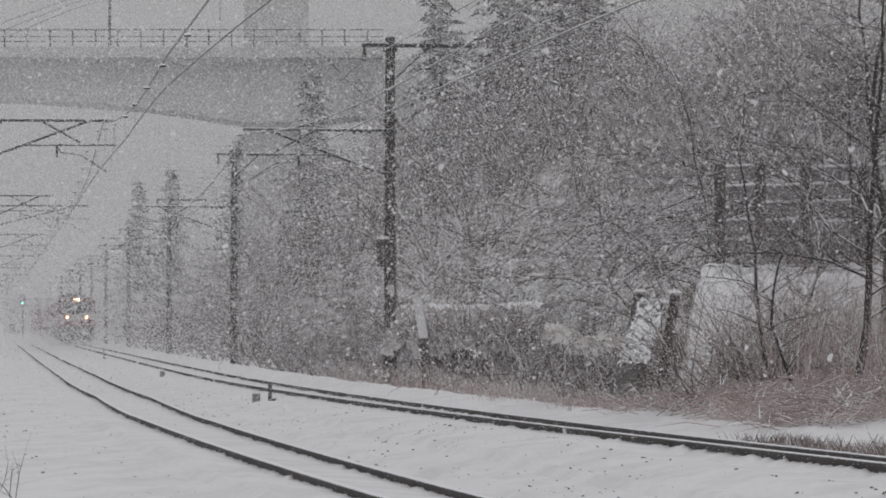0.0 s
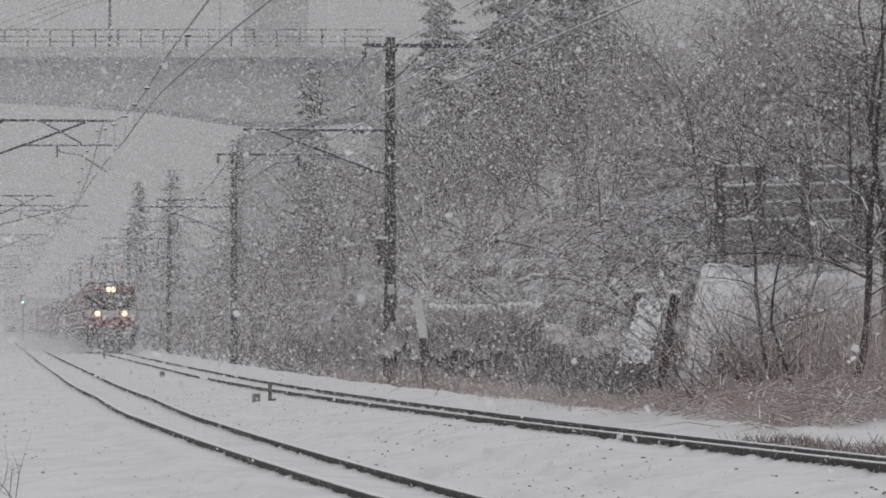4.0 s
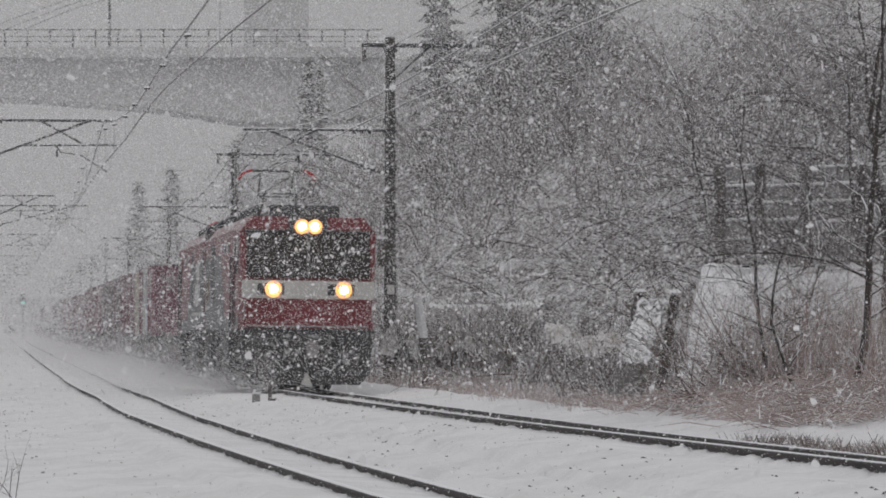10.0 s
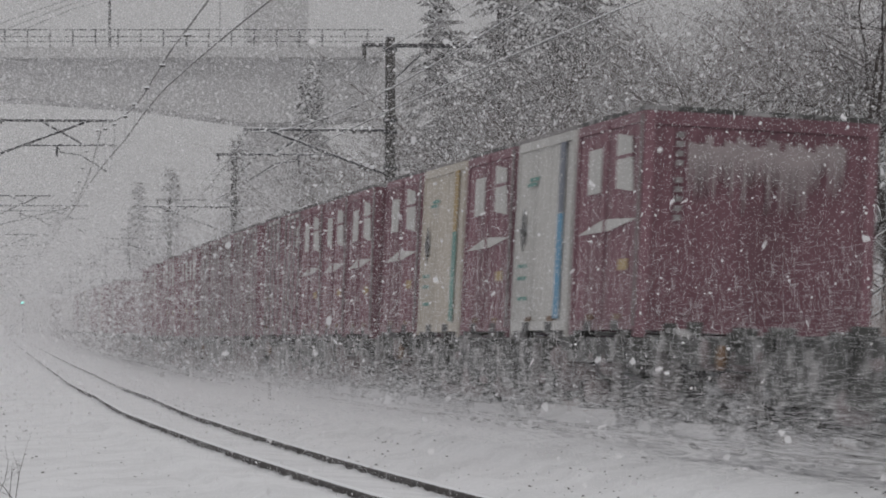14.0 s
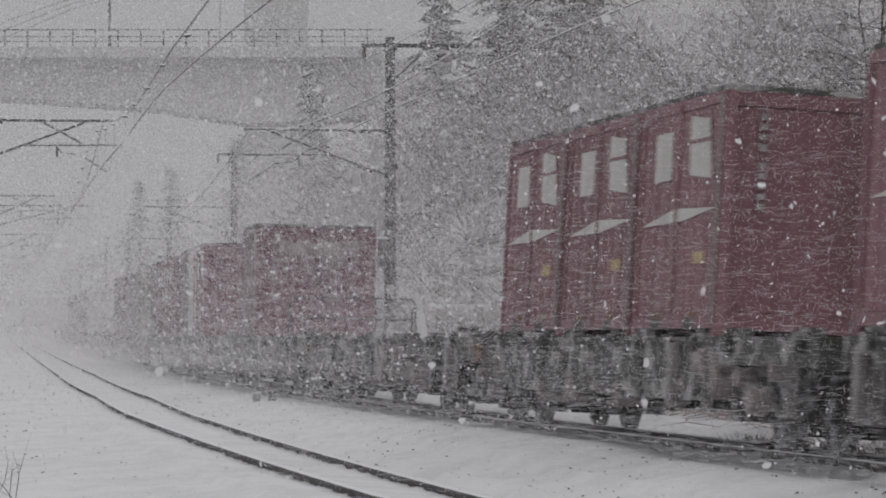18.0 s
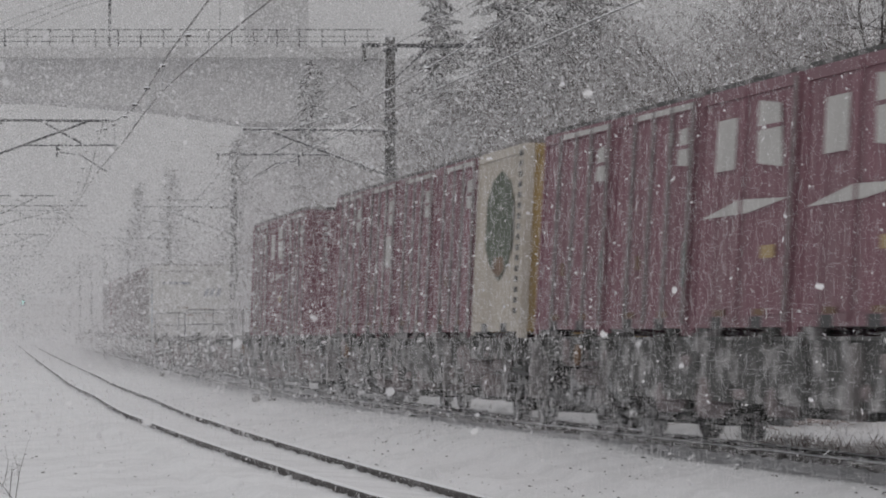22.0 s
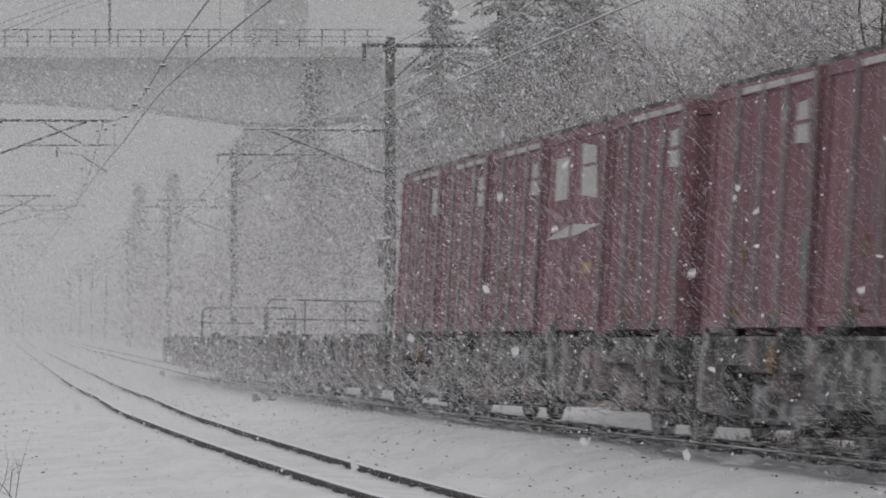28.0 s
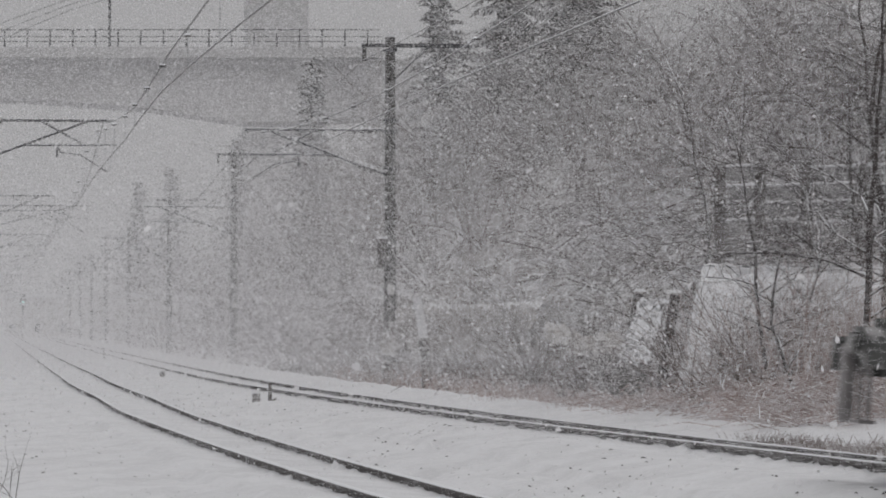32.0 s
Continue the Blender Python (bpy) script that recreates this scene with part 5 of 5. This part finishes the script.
def tree(seed, x, y, z, h, r, lean, label, kids=2, depth=3, reach=1.0):
    rd, segs = random.Random(seed), []
    p, d = Vector((0, 0, -0.3)), Vector((lean, 0, 1)).normalized()
    tr = [(tuple(p), r)]
    n = 9
    for i in range(n):
        q = (d + Vector((rd.gauss(0, 0.13), rd.gauss(0, 0.13), 0.12))).normalized()
        e = p + q * ((h + 0.3) / n)
        rr = r * (1 - 0.85 * (i + 1) / n)
        tr.append((tuple(e), rr))
        if i > 1:
            for _ in range(3):
                w = rd.random() * 6.283
                grow(rd, segs, p.lerp(e, rd.random()), Vector((math.cos(w), math.sin(w), 0.55)).normalized(), reach * h * rd.uniform(0.2, 0.42) * (1 - 0.5 * i / n), rr * 0.40 + 0.003, depth - 1, 0.05, kids)
        p, d = e, q
    t = thing("bare_tree", label, "tree", "bare trees on the bank", m=Matrix.Translation((x, y, z)))
    g = Geo()
    pts = [a for a, _ in tr]
    g.tube(pts, r, 7, r * 0.15)
    part("trunk", g, BARK, t, smooth=True)
    v, f = sticks(segs)
    part("crown", raw_mesh("crown", v, f, BARK), BARK, t, "fine bare branches lined with snow")
    return t


for i, (x, y, z, h, r, lean) in enumerate(((6.9, 56, 0.5, 6.2, 0.050, 0.02), (5.05, 53, 0.1, 3.4, 0.034, -0.12), (6.35, 57, 0.4, 7.5, 0.065, 0.05), (5.2, 58, 0.4, 4.6, 0.035, -0.2),
                                            (7.1, 63, 1.2, 7.0, 0.06, -0.05), (4.3, 66, 0.8, 5.6, 0.045, 0.1), (6.9, 54, 0.6, 6.6, 0.05, -0.1), (7.4, 59, 0.9, 7.2, 0.05, 0.03), (8.6, 76, 2.0, 8.0, 0.07, 0.0), (6.6, 84, 2.6, 4.5, 0.04, -0.08))):
    tree(300 + i, x, y, z, h, r, lean, "slender bare tree with snow along its branches")
tree(331, 5.50, 51.5, 0.2, 6.0, 0.066, 0.03, "spreading bare tree with long snow-lined branches", 3, 3, 1.35)
tree(337, 6.6, 60.8, 2.2, 3.6, 0.04, -0.1, "spreading bare tree with long snow-lined branches", 3, 3, 1.5)
tree(341, 4.85, 55, 0.1, 4.4, 0.040, -0.16, "leaning young bare tree with snow along its branches", 2, 3, 0.9)


def conifer(seed, h):
    """Drooping whorls of short needle sprays round a straight stem."""
    rd, segs = random.Random(seed), []
    z = h * 0.12
    while z < h:
        f = 1 - z / h
        reach = (0.25 * h) * f ** 0.8 + 0.12
        for _ in range(7):
            w = rd.random() * 6.283
            d = Vector((math.cos(w), math.sin(w), rd.uniform(-0.65, 0.15)))
            p = Vector((0, 0, z + rd.uniform(-0.35, 0.35)))
            e = p + d * reach * rd.uniform(0.45, 1.15)
            segs.append((tuple(p), tuple(e), 0.022, 0.006))
            m = max(3, int(reach * 3.6))
            for i in range(m):
                a = p.lerp(e, (i + 0.6) / m)
                for s in (-1, 1):
                    sd = Vector((-d.y * s, d.x * s, -0.35)) + d * 0.5
                    b = a + sd * (0.34 + 0.16 * rd.random())
                    segs.append((tuple(a), tuple(b), 0.095, 0.015))
        z += 0.20 + 0.022 * h
    return sticks(segs)


con = [conifer(400 + i, 12.0) for i in range(3)]
con_me = [raw_mesh("crown", v, f, NEEDLE) for v, f in con]
trunk_me = Geo().tube([(0, 0, -0.6), (0, 0, 11.6)], 0.16, 7, 0.03).mesh("trunk")
spots = []
FIR_Y, FIR_O = 243, 13.8
for y, o, s in ((FIR_Y, FIR_O - 0.3, 1.2), (232, 20.5, 1.4), (224, 23, 1.3), (238, 26, 1.5), (228, 28, 1.4), (240, 31, 1.5),
                (300, 12.5, 1.1), (405, 12.0, 1.25), (400, 8.4, 1.3)):
    spots.append((y, o, s))
for i, (y, o, s) in enumerate(spots):
    x, yy = at(y, o)
    t = thing("conifer", "grey-green conifer with drooping snow-dusted boughs", "tree", "conifers on the hillside", m=Matrix.Translation((x, yy, level(y, o) - 0.2)) @ Matrix.Rotation(i * 1.7, 4, "Z") @ Matrix.Scale(s, 4))
    part("trunk", trunk_me, BARK, t)
    part("crown", con_me[i % 3], NEEDLE, t)

# Taller leafless trees that close the hillside.
tall = [shrub(500 + s, 3, 6.5, 2, 3, 0.045, 0.4, 0.12) for s in range(3)]
scatter("hillside_wood", tall, np.concatenate([bank_places(30, 135, 330, 14, 44, 0.8, 1.4, 3), bank_places(34, 165, 248, 11, 25, 0.9, 1.5, 3), bank_places(30, 100, 170, 14, 26, 0.6, 1.1, 3), bank_places(18, 195, 250, 6, 13, 0.8, 1.4, 3), bank_places(14, 96, 190, 13, 32, 0.8, 1.3, 3)]), FAR_TWIG, "leafless snowy wood covering the hillside", "wood")

# A dry weed at the near edge, and dark stones in the snow.
weed = thing("dry_weed", "dark dry weed standing in the snow", "weed", m=Matrix.Translation((-4.12, 36, level(36, -7.4) - 0.05)))
v, f = shrub(700, 8, 0.55, 1, 2, 0.006, 0.5, 0.0)
part("stalks", raw_mesh("stalks", v, f, BARK), BARK, weed)
sv, sf = [], []
for i in range(1250):
    y = 26 + 60 * rg.random() ** 1.5
    o = rg.choice([rg.uniform(-11, -6.0), rg.uniform(-3.3, -1.2)])
    x, yy = at(y, o)
    z, r = level(y, o) + 0.004, 0.004 + 0.018 * rg.random() ** 2
    w = rg.random() * 6.28
    flat, long_ = rg.uniform(0.25, 0.7), rg.uniform(1.0, 2.4)
    o4 = len(sv)
    for k in range(5):
        a, b = math.cos(1.257 * k) * r * long_ * rg.uniform(0.6, 1.2), math.sin(1.257 * k) * r * rg.uniform(0.6, 1.2)
        sv.append((x + a * math.cos(w) - b * math.sin(w), yy + a * math.sin(w) + b * math.cos(w), z - 0.006))
    sv.append((x + rg.uniform(-r, r) * 0.6, yy + rg.uniform(-r, r) * 0.6, z + r * flat))
    sf += [(o4 + k, o4 + (k + 1) % 5, o4 + 5) for k in range(5)]
for i in range(420):
    y, o = 30 + 18 * rg.random(), rg.uniform(1.05, 1.8)
    x, yy = at(y, o)
    z, r = level(y, o) - 0.005, rg.uniform(0.012, 0.04)
    w, o4 = rg.random() * 6.28, len(sv)
    sv += [(x + math.cos(w + k * 1.57) * r * (1.4 if k % 2 else 0.9), yy + math.sin(w + k * 1.57) * r * (1.4 if k % 2 else 0.9), z) for k in range(4)] + [(x + rg.uniform(-r, r) * 0.4, yy, z + r * 0.8)]
    sf += [(o4 + k, o4 + (k + 1) % 4, o4 + 4) for k in range(4)]
tagged(new("ballast_stones", raw_mesh("ballast_stones", sv, sf, STONE)), "dark ballast stones poking through the snow", "stones", kind="stuff")


# ---- falling and blown snow ----
def chips(rs, centre, size, sides=3):
    """Small flat flakes, each an even polygon turned at random: vertices and faces."""
    n = len(centre)
    u = rs.normal(0, 1, (n, 3))
    u /= np.linalg.norm(u, axis=1, keepdims=True)
    w = np.cross(u, rs.normal(0, 1, (n, 3)))
    w /= np.linalg.norm(w, axis=1, keepdims=True) + 1e-9
    ang = np.arange(sides) * 2 * math.pi / sides
    jig = 1 + (0.3 * rs.normal(0, 1, (n, sides, 1)).clip(-1, 1) if sides > 3 else 0)
    ring = np.cos(ang)[None, :, None] * u[:, None] + np.sin(ang)[None, :, None] * w[:, None]
    v = centre[:, None] + ring * jig * np.reshape(size, (n, 1, 1))
    return v.reshape(-1, 3), np.arange(sides * n).reshape(-1, sides)


def flakes(name, n, y_of, px, fall, label, seed, sides=3):
    """Loose flakes through the air ahead of the camera; the whole curtain sinks by fall metres."""
    rs = np.random.default_rng(seed)
    y = y_of(rs.random(n))
    x = (rs.random(n) * 2 - 1) * (0.1165 * y + 0.6)
    z = EYE_Z + 0.0234 * y + (rs.random(n) * 2 - 1) * (0.075 * y + 0.5)
    z = z + rs.random(n) * fall
    keep = (z > 0.0) & (z > ground_z(y, x - track_x(y)) - 0.3) & (z < EYE_Z + 0.09 * y + fall + 0.4)
    x, y, z = x[keep], y[keep], z[keep]
    size = rs.uniform(px[0], px[1], len(x)) * (1 + 0.35 * y / 300) / 6800 * y * 0.6
    ob = new(name, raw_mesh(name, *chips(rs, np.stack([x, y, z], 1), size, sides), FLAKE))
    return tagged(ob, label, "snow", kind="stuff")


far_snow = flakes("falling_snow", 960000, lambda r: 24 + 276 * r ** 1.3, (1.35, 2.2), 3.0, "dense curtain of fine falling snow in the distance", 1)


def corridor(name, n, y0, y1, o0, o1, h, px, label, seed):
    """Finer drift hanging over the line itself."""
    rs = np.random.default_rng(seed)
    y, o = rs.uniform(y0, y1, n), rs.uniform(o0, o1, n)
    x, yy = side(y, o)
    z = track_z(y) + h * rs.random(n) ** 1.5 + 0.1
    ob = new(name, raw_mesh(name, *chips(rs, np.stack([x, yy, z], 1), rs.uniform(px[0], px[1], n) / 6800 * yy * 0.6), FLAKE))
    return tagged(ob, label, "snow", kind="stuff")


line_snow = corridor("drifting_snow", 56000, 110, 300, -14, 8, 8.0, (1.3, 2.4), "fine snow drifting over the line", 21)
end_snow = corridor("drifting_snow", 56000, 310, 520, -26, 16, 14.0, (1.5, 2.5), "thick snow haze at the far end of the line", 22)
mid_snow = flakes("falling_snow", 30000, lambda r: 16 + 74 * r ** 0.85, (2.4, 5.6), 20.0, "falling snowflakes over the line", 2, 5)
near_snow = flakes("falling_snow", 2600, lambda r: 4 + 16 * r, (6.0, 14.0), 34.0, "large falling snowflakes close by", 3, 7)

# Powder that the passing train lifts off the line; it rises, stage by stage, and hangs in the air.
RISING = []
for y0, y1, n, o0, o1, h, seed, begin in ((24, 48, 62000, -9.5, 3, 6.5, 34, 11.4), (46, 88, 150000, -6, 5, 5.5, 31, 11.0), (88, 160, 140000, -9, 7, 7.0, 32, 8.0), (160, 260, 50000, -9, 12, 11.0, 33, 4.5)):
    RISING.append((corridor("lifted_powder", n, y0, y1, o0, o1, h, (1.4, 2.3) if y0 > 40 else (2.8, 4.8), "veil of powder snow lifted by the passing train", seed), h + 4.0, begin))



def powder(seed, n, high):
    """Powder whirled up along one vehicle: thick about the wheels on both sides, thinning upwards."""
    rs = np.random.default_rng(seed)
    thin_ = rs.random(n) < high
    bx = np.where(thin_, rs.normal(-1.8, 1.8, n), -0.9 - 3.6 * rs.random(n) ** 1.4)
    bz = np.where(thin_, np.abs(rs.normal(0, 0.9, n)), rs.exponential(0.30, n) * np.clip(1.5 + 0.25 * bx, 0.35, 1.2)) + 0.0
    by = rs.uniform(-10.5, 10.5, n)
    size = np.where(thin_, rs.uniform(0.005, 0.010, n), rs.uniform(0.006, 0.011, n))
    return raw_mesh("blown_snow", *chips(rs, np.stack([bx, by, bz], 1), size), FLAKE)


THICK, THIN = powder(9, 58000, 0.10), powder(10, 9000, 0.35)
for k in range(22):
    ob = tagged(new("blown_snow", THICK if k < 4 else THIN), "powder snow whirled up along the train", "snow", kind="stuff")
    KEYED.append((ob, 14.8 + WAGON * k if k else 6.0, 0, 0))


def motions():
    for ob, u, dy, dz in KEYED:
        walk(ob, [(t, car_pose(t, u, dy, dz)) for t in TIMES])
    # The snow curtains sink and drift.
    for ob, drop, drift in ((far_snow, 3.0, -1.0), (mid_snow, 20.0, -2.0), (near_snow, 34.0, -1.2), (line_snow, 0.6, -1.5), (end_snow, 0.6, -1.5)):
        walk(ob, [(t, pose(drift * (t / 32 - 0.5), 0, -drop * t / 32)) for t in (0.0, 16.0, 32.0)])

    # The lifted powder rises and keeps swirling in the train's wake.
    for k, (ob, h, begin) in enumerate(RISING):
        up_t, up_z = (0.0, begin, begin + 1.5, begin + 4.0, begin + 7.0, 32.0), (-h, -h, -0.75 * h, -0.12 * h, 0.0, -0.2)
        rows = []
        for i in range(321):
            t = 0.1 * i
            w, g = 9.0 * t + 2.0 * k, float(np.clip((t - begin) / 2.0, 0, 1))
            rows.append((t, pose(1.2 * g * math.cos(w), 0.6 * g * math.sin(w + 1), float(np.interp(t, up_t, up_z)) + 0.9 * g * math.sin(w))))
        walk(ob, rows)


motions()
